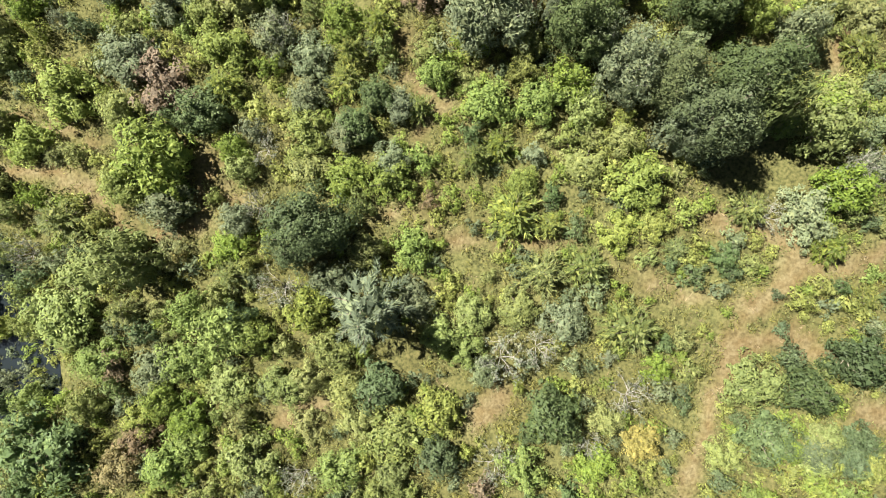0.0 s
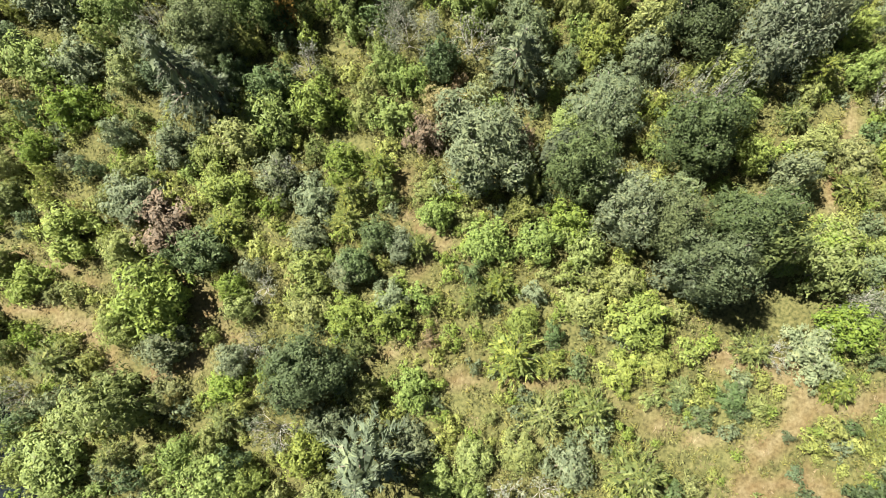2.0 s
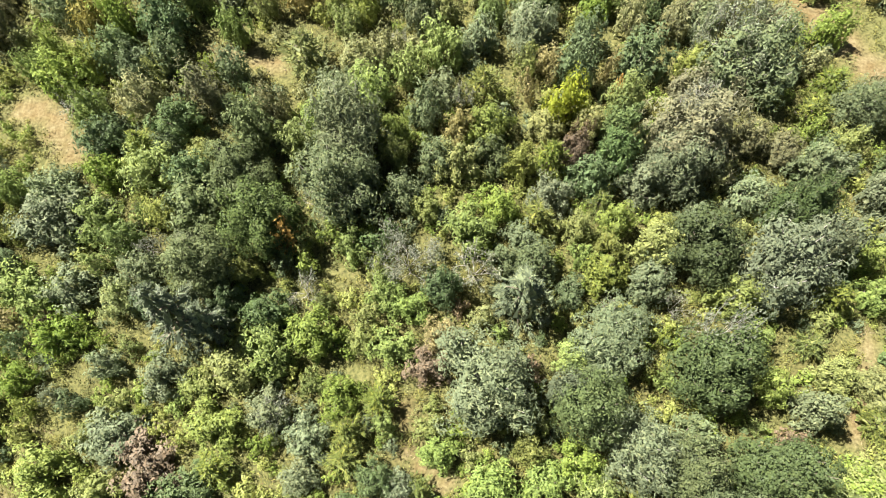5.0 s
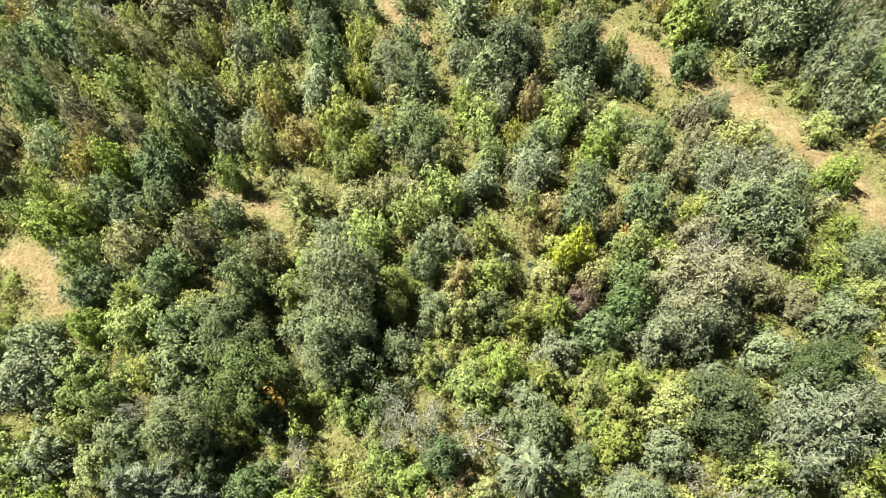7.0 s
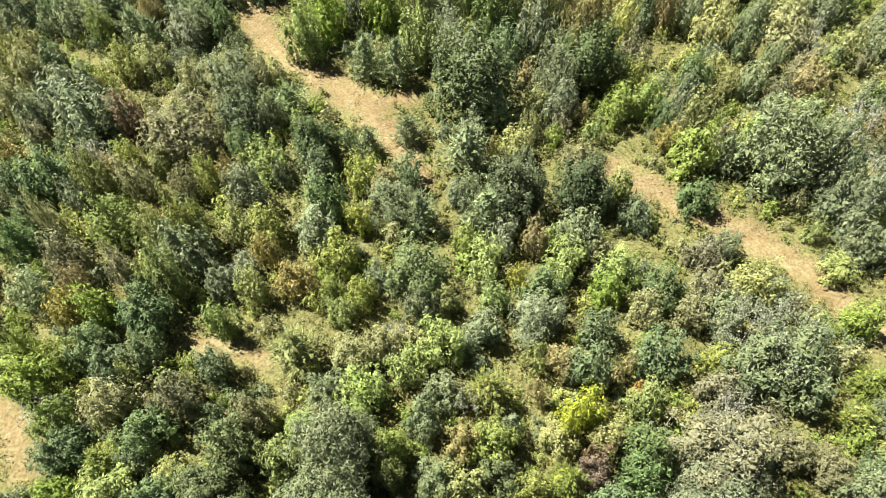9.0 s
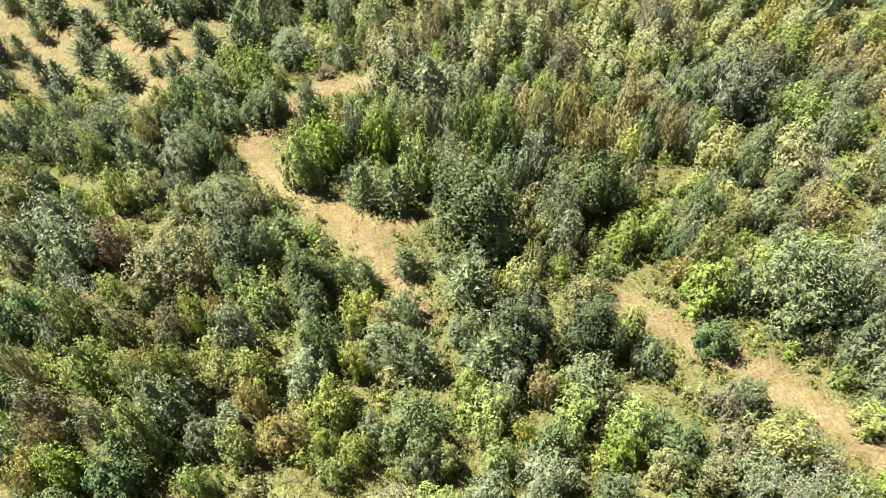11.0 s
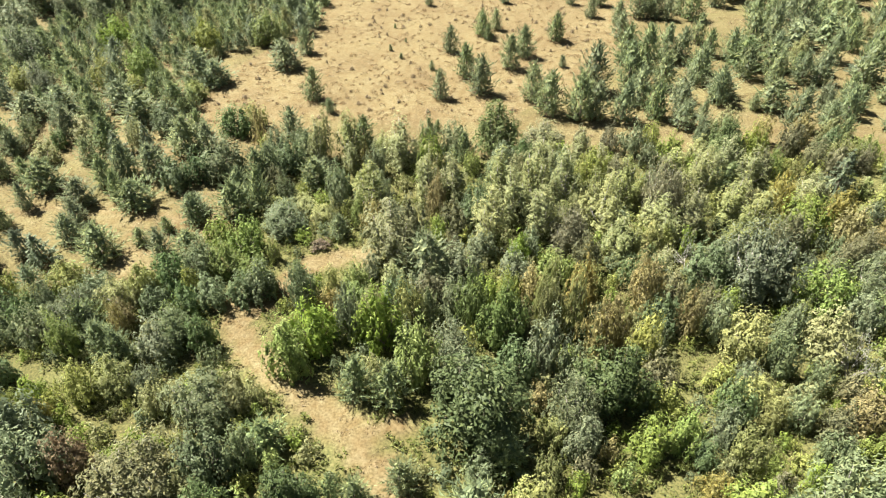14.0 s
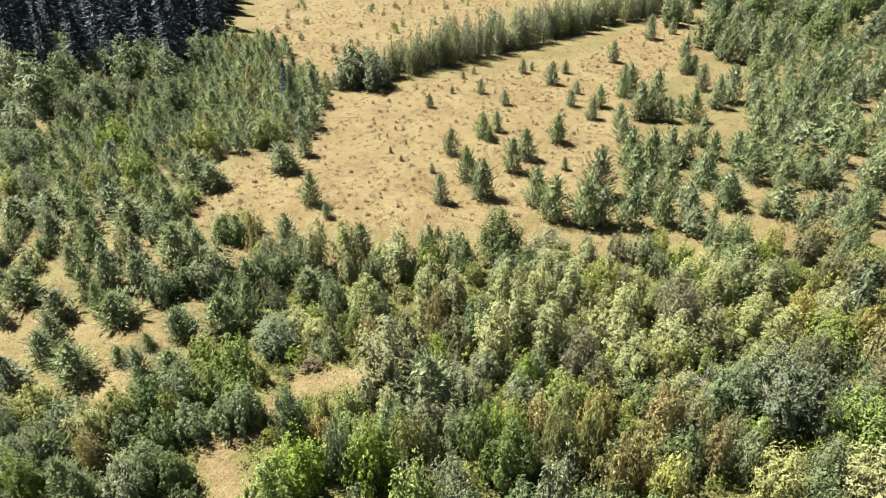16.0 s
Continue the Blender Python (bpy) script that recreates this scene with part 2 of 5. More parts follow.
def ground_sheet():
    """One sheet of land to the horizon, fine where the camera passes."""
    xs = [-3000, -1500, -800, -400, -260] + list(np.arange(-200, -70, 3.0)) + list(np.arange(-70, 70, 1.25)) + list(np.arange(70, 201, 3.0)) + [260, 400, 800, 1500, 3000]
    ys = [-3000, -1500, -700, -300, -120, -70] + list(np.arange(-45, 165, 1.25)) + list(np.arange(165, 345, 2.0)) + [400, 500, 700, 1200, 2000, 3500]
    nx, ny = len(xs), len(ys)
    verts, bare = [], []
    for y in ys:
        for x in xs:
            verts.append((x, y, gz(x, y)))
            bare.append(max(open_ground(x, y), 0.75 if 137 < y < 150 else 0.0, (0.62 + 0.5 * noise.noise((x * 0.12, y * 0.12, 2.0))) if 105 < y < 340 and plantation(x, y) else 0.0))
    faces = [(j * nx + i, j * nx + i + 1, (j + 1) * nx + i + 1, (j + 1) * nx + i) for j in range(ny - 1) for i in range(nx - 1)]
    me = bpy.data.meshes.new("ground")
    me.from_pydata(verts, [], faces)
    me.attributes.new("trodden", "FLOAT", "POINT").data.foreach_set("value", bare)
    me.shade_smooth()
    m, n, l, p = nodes_of("dry grass and earth")
    tc, at = n.new("ShaderNodeTexCoord"), n.new("ShaderNodeAttribute")
    at.attribute_name = "trodden"
    big, fine, mid = n.new("ShaderNodeTexNoise"), n.new("ShaderNodeTexNoise"), n.new("ShaderNodeTexNoise")
    for tex, s, d in ((big, 0.12, 5), (fine, 3.5, 8), (mid, 0.9, 6)):
        tex.inputs["Scale"].default_value, tex.inputs["Detail"].default_value = s, d
        l.new(tc.outputs["Object"], tex.inputs["Vector"])
    straw = ramp(n, [(0.25, (0.068, 0.056, 0.029)), (0.5, (0.126, 0.106, 0.060)), (0.75, (0.170, 0.149, 0.092))])
    l.new(fine.outputs["Fac"], straw.inputs["Fac"])
    earth = ramp(n, [(0.35, (0.84, 0.75, 0.63)), (0.65, (1.04, 1.03, 1.0))])
    l.new(mid.outputs["Fac"], earth.inputs["Fac"])
    dry = n.new("ShaderNodeMix")
    dry.data_type, dry.blend_type = "RGBA", "MULTIPLY"
    dry.inputs["Factor"].default_value = 1.0
    l.new(straw.outputs["Color"], dry.inputs["A"])
    l.new(earth.outputs["Color"], dry.inputs["B"])
    herb = ramp(n, [(0.3, (0.030, 0.033, 0.013)), (0.5, (0.078, 0.080, 0.030)), (0.75, (0.125, 0.118, 0.050))])
    l.new(fine.outputs["Fac"], herb.inputs["Fac"])
    mix = n.new("ShaderNodeMix")
    mix.data_type = "RGBA"
    l.new(at.outputs["Fac"], mix.inputs["Factor"])
    l.new(herb.outputs["Color"], mix.inputs["A"])
    l.new(dry.outputs["Result"], mix.inputs["B"])
    tint = ramp(n, [(0.35, (0.88, 0.82, 0.75)), (0.65, (1.08, 1.08, 1.0))])
    l.new(big.outputs["Fac"], tint.inputs["Fac"])
    out = n.new("ShaderNodeMix")
    out.data_type, out.blend_type = "RGBA", "MULTIPLY"
    out.inputs["Factor"].default_value = 1.0
    l.new(mix.outputs["Result"], out.inputs["A"])
    l.new(tint.outputs["Color"], out.inputs["B"])
    l.new(out.outputs["Result"], p.inputs["Base Color"])
    bump = n.new("ShaderNodeBump")
    bump.inputs["Strength"].default_value, bump.inputs["Distance"].default_value = 0.7, 0.15
    l.new(fine.outputs["Fac"], bump.inputs["Height"])
    l.new(bump.outputs[0], p.inputs["Normal"])
    p.inputs["Roughness"].default_value = 0.95
    p.inputs["Specular IOR Level"].default_value = 0.15
    me.materials.append(m)
    return tagged(new("ground", me), "dry straw-coloured grass and brown earth with trodden tracks", "ground", kind="structure")


ground_sheet()


def creek_water():
    m, n, l, p = nodes_of("still creek water")
    p.inputs["Base Color"].default_value = (0.012, 0.016, 0.018, 1)
    p.inputs["Roughness"].default_value = 0.06
    tex, bump = n.new("ShaderNodeTexNoise"), n.new("ShaderNodeBump")
    tex.inputs["Scale"].default_value = 4.0
    bump.inputs["Strength"].default_value = 0.12
    l.new(tex.outputs["Fac"], bump.inputs["Height"])
    l.new(bump.outputs[0], p.inputs["Normal"])
    bm = bmesh.new()
    rows = []
    for i, (x, y) in enumerate(CREEK):
        a, b = Vector(CREEK[max(0, i - 1)]), Vector(CREEK[min(len(CREEK) - 1, i + 1)])
        side = (b - a).normalized().orthogonal() * 3.4
        rows.append((bm.verts.new((x + side.x, y + side.y, -0.45)), bm.verts.new((x - side.x, y - side.y, -0.45))))
    for (a, b), (c, d) in zip(rows, rows[1:]):
        bm.faces.new((a, b, d, c))
    bmesh.ops.recalc_face_normals(bm, faces=bm.faces)
    me = bpy.data.meshes.new("creek_water")
    bm.to_mesh(me)
    me.materials.append(m)
    tagged(new("water", me), "dark still creek water between overgrown banks", "water", kind="structure")


creek_water()

# ---- how plants are made ----


def triangles(c, nrm, length, width, rng, along_dir=None):
    """Leaves as small triangles at the points c, facing nrm; length and width in metres."""
    k = len(c)
    t = rng.normal(size=(k, 3)) if along_dir is None else along_dir + 0.25 * rng.normal(size=(k, 3))
    t -= nrm * np.sum(t * nrm, axis=1, keepdims=True)
    t /= np.linalg.norm(t, axis=1, keepdims=True) + 1e-9
    b = np.cross(nrm, t)
    s = rng.uniform(0.7, 1.3, (k, 1))
    v = np.empty((k, 3, 3))
    v[:, 0] = c + t * length * 0.6 * s
    v[:, 1] = c - t * length * 0.4 * s + b * width * 0.5 * s
    v[:, 2] = c - t * length * 0.4 * s - b * width * 0.5 * s
    return v.reshape(-1, 3)


def leaf_mesh(name, v):
    me = bpy.data.meshes.new(name)
    k = len(v) // 3
    me.vertices.add(3 * k)
    me.vertices.foreach_set("co", v.astype(np.float32).ravel())
    me.loops.add(3 * k)
    me.loops.foreach_set("vertex_index", np.arange(3 * k, dtype=np.int32))
    me.polygons.add(k)
    me.polygons.foreach_set("loop_start", np.arange(0, 3 * k, 3, dtype=np.int32))
    me.update(calc_edges=True)
    me.materials.append(None)
    return me


def limb(verts, faces, a, b, ra, rb, sides=5):
    """A tapered limb from a to b, closed at its tip."""
    a, b = Vector(a), Vector(b)
    q = (b - a).to_track_quat("Z", "Y")
    i = len(verts)
    for at, r in ((a, ra), (b, rb)):
        for s in range(sides):
            w = 2 * math.pi * s / sides
            verts.append(at + q @ Vector((r * math.cos(w), r * math.sin(w), 0)))
    for s in range(sides):
        faces.append((i + s, i + (s + 1) % sides, i + sides + (s + 1) % sides, i + sides + s))
    faces.append(tuple(i + sides + s for s in range(sides)))


def wood_mesh(name, verts, faces, material):
    me = bpy.data.meshes.new(name)
    me.from_pydata(verts, [], faces)
    me.shade_smooth()
    me.materials.append(material)
    return me


def unit(v):
    return v / (np.linalg.norm(v, axis=-1, keepdims=True) + 1e-9)


def broad(seed, H, R, leaders, leaves, size, low=0.05, slim=0.62, bark=None, puff=0.5, loose=0.28, lift=0.5, stray=0.8, core=0.09, plume=1.0, gaps=0.08):
    """A broad-leaved tree or bush: several upright leaders of uneven height, each clothed in billows of leaves that face outwards."""
    rng = np.random.default_rng(seed)
    verts, faces = [], []
    stems = []
    for i in range(leaders):
        az = 2.4 * i + rng.normal() * 0.4
        dist = 0.0 if i == 0 else R * 0.74 * math.sqrt((i + rng.uniform(-0.4, 0.4)) / leaders)
        h = H * (1.0 if i == 0 else rng.uniform(0.58, 1.03) * (1 - 0.40 * (dist / R) ** 1.5))
        r = R * rng.uniform(0.24, 0.42) * (1.0 if leaders > 4 else 1.5)
        stems.append((dist * math.cos(az), dist * math.sin(az), h, r))
    limb(verts, faces, (0, 0, -0.3), (0, 0, H * max(low, 0.12)), 0.024 * H, 0.018 * H, 7)
    total = sum(h * r for _, _, h, r in stems)
    vs = []
    for x, y, h, r in stems:
        limb(verts, faces, (0, 0, H * max(low, 0.12) * 0.7), (x * 0.8, y * 0.8, h * 0.55), 0.012 * H, 0.007 * H, 4)
        limb(verts, faces, (x * 0.8, y * 0.8, h * 0.55), (x, y, h * 0.93), 0.007 * H, 0.002 * H, 3)
        clumps = max(6, int(2.4 * h / r))
        per = max(6, int(leaves * h * r / total / clumps))
        for c in range(clumps):
            if rng.random() < gaps:
                continue
            s = low + (1 - low) * (c + rng.uniform(0, 1)) / clumps
            w = r * (math.sqrt(max(0.0, 1 - ((s - 0.38) / 0.64) ** 2)) if s > 0.38 else 0.7 + 0.3 * s / 0.38)
            a = 2.4 * c + rng.uniform(0, 2.0)
            f = rng.uniform(0.45, 1.0)
            centre = np.array((x + w * f * math.cos(a), y + w * f * math.sin(a), h * s * 0.95))
            rc = puff * r * rng.uniform(0.55, 1.5)
            away = np.array((centre[0] / R, centre[1] / R, 0.0)) + np.array((math.cos(a) * f, math.sin(a) * f, 0.0)) * 0.7
            d = unit(rng.normal(size=(per, 3)) + away * 0.7 + np.array((0, 0, 0.45)))
            pos = centre + d * rc * rng.uniform(0.55, 1.12, (per, 1)) ** 0.7 * np.array((1.0, 1.0, 1.1 * plume))
            out = unit(d * 0.8 + away * 0.5 + np.array((0, 0, lift)))
            nrm = unit(out + rng.normal(size=(per, 3)) * loose)
            way = unit(d * 0.6 + np.array((0, 0, 0.35 + 0.5 * plume)) + rng.normal(size=(per, 3)) * stray)
            vs.append(triangles(pos, nrm, size * 1.15, size * slim, rng, way))
    # the dense inner foliage that keeps the light out
    for x, y, h, r in stems:
        k = max(10, int(1.6 * core * leaves * h * r / total))
        s = rng.uniform(low, 0.9, k)
        w = r * np.where(s > 0.38, np.sqrt(np.maximum(0.0, 1 - ((s - 0.38) / 0.64) ** 2)), 0.7 + 0.3 * s / 0.38) * rng.uniform(0.05, 0.55, k)
        a = rng.uniform(0, 6.283, k)
        pos = np.stack((x + w * np.cos(a), y + w * np.sin(a), h * s * 0.95), axis=1)
        out = np.stack((np.cos(a), np.sin(a), rng.uniform(0.0, 1.2, k)), axis=1)
        vs.append(triangles(pos, unit(out + rng.normal(size=(k, 3)) * 0.3), min(r * 0.5, 1.9 * size), min(r * 0.42, 1.5 * size), rng))
    v = np.concatenate(vs)
    v[:, 2] = np.maximum(v[:, 2], 0.04)
    return wood_mesh("trunk", verts, faces, bark or BARK), leaf_mesh("crown", v), H, R


def fir(seed, H, R, whorls, per_whorl, sprays, size, droop=0.1, rise=0.35, plump=True, core=0, face=0.4):
    """A conifer: a straight stem with whorls of boughs, each bough a feathery fan of needle sprays."""
    rng = np.random.default_rng(seed)
    verts, faces = [], []
    limb(verts, faces, (0, 0, -0.3), (0, 0, H * 0.95), 0.02 * H, 0.004 * H, 6)
    up_dir = np.array((0, 0, 1.0))

    def envelope(u):
        if plump:
            return R * max(0.0, 1 - max(0.0, (u - 0.15) / 0.85) ** 1.7) ** 0.85 * (0.75 + 0.25 * min(1.0, u / 0.15)) + 0.04 * R
        return R * (1 - u) ** 0.8 + 0.03 * R

    vs = []
    for w in range(whorls):
        u = (w + rng.uniform(0.2, 0.8)) / whorls
        reach = envelope(u)
        n = max(4, int(per_whorl * (1 - 0.45 * u)))
        turn = rng.uniform(0, 6.28)
        for i in range(n):
            az = turn + 6.283 * i / n + rng.normal() * 0.25
            L = reach * rng.uniform(0.62, 1.2)
            d = np.array((math.cos(az), math.sin(az), 0.0))
            up = rise * (0.5 + u) + rng.normal() * 0.10
            z = H * (0.02 + 0.95 * u) - up * L * 0.45
            k = max(4, int(sprays * (0.3 + 0.8 * L / R)))
            s = rng.uniform(0.25, 1.0, (k, 1)) ** 0.6
            side = np.cross(d, up_dir)
            off = rng.uniform(-1, 1, (k, 1)) * 0.19 * L * (1.25 - s)
            c = d * L * s + side * off + up_dir * (z + up * L * s - droop * L * s * s - np.abs(off) * 0.25 + rng.normal(size=(k, 1)) * 0.05 * L)
            way = unit(d + side * np.sign(off) * 0.6 + up_dir * (up - droop * s) * 1.1)
            nrm = unit(up_dir * (1.0 - face) + d * face + side * np.sign(off) * 0.35 + rng.normal(size=(k, 3)) * 0.5)
            nrm = unit(nrm - way * np.sum(nrm * way, axis=1, keepdims=True))
            vs.append(triangles(c, nrm, size * 2.1, size * 0.48, rng, way))
            if L > 0.35 * R and i % 5 == 0:
                limb(verts, faces, (0, 0, max(0.0, z)), d * L * 0.8 + up_dir * (z + up * L * 0.6), 0.006 * H, 0.002 * H, 3)
    if core:
        u = rng.uniform(0.02, 0.95, core)
        az = rng.uniform(0, 6.283, core)
        r = np.array([envelope(a) for a in u]) * rng.uniform(0.2, 0.75, core)
        out = np.stack((np.cos(az), np.sin(az), np.full(core, 0.5)), axis=1)
        c = np.stack((np.cos(az) * r, np.sin(az) * r, H * (0.03 + 0.90 * u)), axis=1)
        way = np.tile(up_dir, (core, 1)) + out * 0.3
        vs.append(triangles(c, unit(out + rng.normal(size=(core, 3)) * 0.25), 0.34 * R, 0.12 * R, rng, way))
    v = np.concatenate(vs)
    v[:, 2] = np.maximum(v[:, 2], 0.03)
    return wood_mesh("trunk", verts, faces, BARK), leaf_mesh("crown", v), H, R


def snag(seed, H, R, forks, leaves, size, depth=3, thick=0.015):
    """A dying shrub: pale forked branches that show, with a few leaves."""
    rng = np.random.default_rng(seed)
    verts, faces, tips = [], [], []

    def grow(at, way, length, r, depth):
        end = at + way * length
        limb(verts, faces, at, end, r, r * 0.55, 3)
        tips.append(end)
        if depth:
            for _ in range(forks):
                w = unit(way + rng.normal(size=3) * 0.62 + np.array((0, 0, 0.1)))
                grow(at + way * length * rng.uniform(0.55, 1.0), w, length * rng.uniform(0.5, 0.8), r * 0.55, depth - 1)

    for i in range(6):
        az = i + rng.uniform(0, 0.8)
        w = unit(np.array((math.cos(az) * 0.75, math.sin(az) * 0.75, 0.9)))
        grow(np.array((0, 0, -0.1)), w, 0.42 * H, thick * H, depth)
    t = np.array(tips)
    c = t[rng.integers(0, len(t), leaves)] + rng.normal(size=(leaves, 3)) * 0.08 * R
    v = triangles(c, unit(rng.normal(size=(leaves, 3)) + np.array((0, 0, 0.6))), size, size * 0.7, rng)
    reach = max(0.5, float(np.percentile(np.hypot(t[:, 0], t[:, 1]), 92)))
    return wood_mesh("branches", verts, faces, GREY_BARK), leaf_mesh("crown", v), float(t[:, 2].max()), reach


# Several of each growth form; a plant takes one at random, turned and sized.
FORMS = {
    "big_near": [broad(10 + i, 10, 4.6, 21, 12500, 0.21, 0.36, 0.7, puff=0.50, core=0.14, stray=2.0, plume=0.7, gaps=0.14) for i in range(4)],
    "high_near": [broad(25 + i, 17, 4.6, 18, 15000, 0.23, 0.40, 0.7, puff=0.52, core=0.14, stray=2.0, plume=0.7, gaps=0.14) for i in range(4)],
    "big": [broad(20 + i, 10, 4.6, 17, 6800, 0.30, 0.12, 0.62, puff=0.50) for i in range(4)],
    "lax_near": [broad(30 + i, 9, 4.2, 17, 9500, 0.25, 0.2, 0.42, GREY_BARK, 0.50, 0.4, core=0.09, plume=1.3) for i in range(4)],
    "lax": [broad(35 + i, 9, 4.2, 16, 6200, 0.30, 0.06, 0.40, GREY_BARK, 0.50, 0.36, plume=1.5) for i in range(4)],
    "mid_near": [broad(40 + i, 5, 2.6, 10, 3000, 0.22, 0.05, 0.56, puff=0.52, loose=0.32, core=0.14) for i in range(6)],
    "mid": [broad(50 + i, 5, 2.6, 11, 2300, 0.26, 0.03, 0.46, puff=0.48, plume=1.8, stray=0.6, core=0.12) for i in range(7)],
    "small": [broad(70 + i, 2.6, 1.5, 7, 800, 0.22, 0.04, 0.52, puff=0.52, core=0.09) for i in range(6)],
    "tall": [broad(90 + i, 9, 2.1, 8, 3000, 0.26, 0.03, 0.40, GREY_BARK, 0.55, 0.3, plume=1.7, stray=0.5) for i in range(6)],
    "young_near": [fir(100 + i, 5, 1.75, 12, 11, 16, 0.17, 0.30, 0.62, core=200) for i in range(5)],
    "young": [fir(110 + i, 5, 1.85, 12, 13, 12, 0.19, 0.02, 0.9, core=330, face=0.55) for i in range(6)],
    "old": [fir(130 + i, 12, 3.9, 11, 7, 66, 0.24, 0.30, 0.26, False, core=160) for i in range(3)],
    "bare": [snag(170 + i, 4, 2, 3, 500, 0.22) for i in range(5)],
    "bare_big": [snag(176 + i, 9, 4, 3, 3500, 0.26, 4, 0.008) for i in range(2)],
    # rough forms for distant growth and for growth that is too many to count
    "far": [fir(150 + i, 22, 4.4, 20, 10, 9, 0.8, 0.3, 0.1, False, core=200, face=0.5) for i in range(4)],
    "row": [broad(160 + i, 11, 2.8, 7, 1900, 0.38, 0.02, 0.36, GREY_BARK, 0.55, 0.3, plume=1.7, stray=0.5) for i in range(5)],
    "wood": [broad(180 + i, 10, 4.6, 13, 2800, 0.46, 0.06, 0.6, puff=0.5) for i in range(4)],
    "young_far": [fir(190 + i, 5, 1.9, 11, 10, 6, 0.25, 0.0, 0.9, core=260, face=0.6) for i in range(7)],
    "low_far": [broad(230 + i, 2.0, 1.5, 6, 320, 0.28, 0.02, 0.5, puff=0.55, core=0.09) for i in range(6)],
}
# kind: form, name of the thing, category, label
KINDS = {
    "oak": ("big", "oak_tree", "tree", "dark green oak tree with a dense rounded crown"),
    "oak_green": ("big", "oak_tree", "tree", "green broad-leaved oak tree with a lumpy crown"),
    "oak_grey": ("lax", "oak_tree", "tree", "grey-green lichened oak tree standing in the thicket"),
    "willow": ("lax", "willow_tree", "tree", "pale grey-green willow tree with loose foliage"),
    "willow_brown": ("lax", "willow_tree", "tree", "drying olive-brown willow tree with pale branches"),
    "shrub_green": ("mid", "hazel_bush", "bush", "mid-green leafy bush in the dense thicket"),
    "shrub_dark": ("mid", "hawthorn_bush", "bush", "dark green leafy bush in the dense thicket"),
    "shrub_light": ("mid", "dogwood_bush", "bush", "light yellow-green leafy bush among taller scrub"),
    "shrub_grey": ("mid", "sallow_bush", "bush", "grey-green leafy bush among taller scrub"),
    "shrub_olive": ("mid", "dogwood_bush", "bush", "olive-yellow bush drying at the end of summer"),
    "shrub_gold": ("mid", "maple_bush", "bush", "golden-leaved bush turning early in the thicket"),
    "shrub_yellow": ("mid", "maple_bush", "bush", "bright yellow-leaved bush standing out of the thicket"),
    "shrub_orange": ("mid", "maple_bush", "bush", "small orange-leaved bush in the shade of trees"),
    "shrub_brown": ("mid", "withered_bush", "bush", "withered brown-leaved bush in the thicket"),
    "fir_young": ("young", "young_fir", "conifer", "bright green young fir with upswept boughs"),
    "fir_blue": ("old", "fir_tree", "conifer", "tall blue-green fir with long drooping boughs"),
    "fir_dark": ("far", "tall_fir", "conifer", "tall dark fir tinted with blue haze at the forest edge"),
    "aspen": ("tall", "aspen_tree", "tree", "slender grey-green aspen tree in the windbreak"),
    "poplar": ("tall", "poplar_tree", "tree", "slender pale yellow-green poplar in a dense stand"),
    "snag": ("bare", "dead_bush", "bush", "half-dead bush with bare pale grey branches"),
}
STAND = []          # x, y, crown radius of all plants
GRID = {}
picks = random.Random(5)


def crowded(x, y, r, gap):
    for i in range(int(x // 6) - 1, int(x // 6) + 2):
        for j in range(int(y // 6) - 1, int(y // 6) + 2):
            for px, py, pr in GRID.get((i, j), ()):
                if math.hypot(px - x, py - y) < gap * (pr + r):
                    return True
    return False


def plant(kind, x, y, height, radius, group=""):
    form, name, category, label = KINDS[kind]
    if y > 180 and form in ("big", "lax", "tall"):
        form = "row" if form == "tall" else "wood"
    if form in ("big", "lax") and (radius < 2.9 or (height < 7.5 and y < 50)):
        form = "mid"
    if form == "bare" and radius > 2.6:
        form = "bare_big"
    if form in ("big", "lax") and y < 50:
        form = "high_near" if height > 12 and form == "big" else form + "_near"
    if form == "mid":
        form = "small" if radius < 1.7 else "mid_near" if y < 46 else "mid"
    if form == "old" and radius < 2.4:
        form = "young"
    if form == "young" and y < 60:
        form = "young_near"
    wood, leaves, H, R = picks.choice(FORMS[form])
    top = new(name)
    top.empty_display_size = 0.3
    top.matrix_basis = pose(x, y, gz(x, y) - 0.03, picks.uniform(-4, 4), picks.uniform(-4, 4), picks.uniform(0, 360)) @ Matrix.Diagonal((radius / R, radius / R * picks.uniform(0.88, 1.12), height / H, 1))
    tagged(top, label, category, group)
    a, b = new("trunk", wood), new("crown", leaves)
    b.material_slots[0].link = "OBJECT"
    b.material_slots[0].material = LEAF["fir_green" if form == "young_near" else kind]
    a.parent = b.parent = top
    STAND.append((x, y, radius))
    GRID.setdefault((int(x // 6), int(y // 6)), []).append((x, y, radius))
    return top


# ---- trees and bushes that stand out, band by band along the flight ----
# -- the clearings and young firs beside the meadow --
plant("fir_young", -61.6, 129.8, 5.5, 3.4)
plant("fir_young", -54.7, 125.5, 5.0, 2.8)
plant("fir_young", -46.0, 125.4, 5.0, 3.3)
plant("fir_young", -52.2, 130.0, 6.0, 2.3)
plant("fir_young", -36.6, 123.8, 3.5, 2.0)
plant("fir_young", -30.5, 122.5, 6.5, 3.4)
plant("fir_young", -28.4, 129.7, 7.0, 2.4)
plant("shrub_dark", -24.5, 133.8, 6.0, 2.9)
plant("fir_young", -20.1, 130.2, 5.0, 2.8)
plant("shrub_dark", -15.9, 126.9, 6.0, 2.4)
plant("shrub_dark", -41.6, 129.9, 6.0, 3.1)
plant("shrub_dark", -37.9, 131.2, 6.0, 3.0)
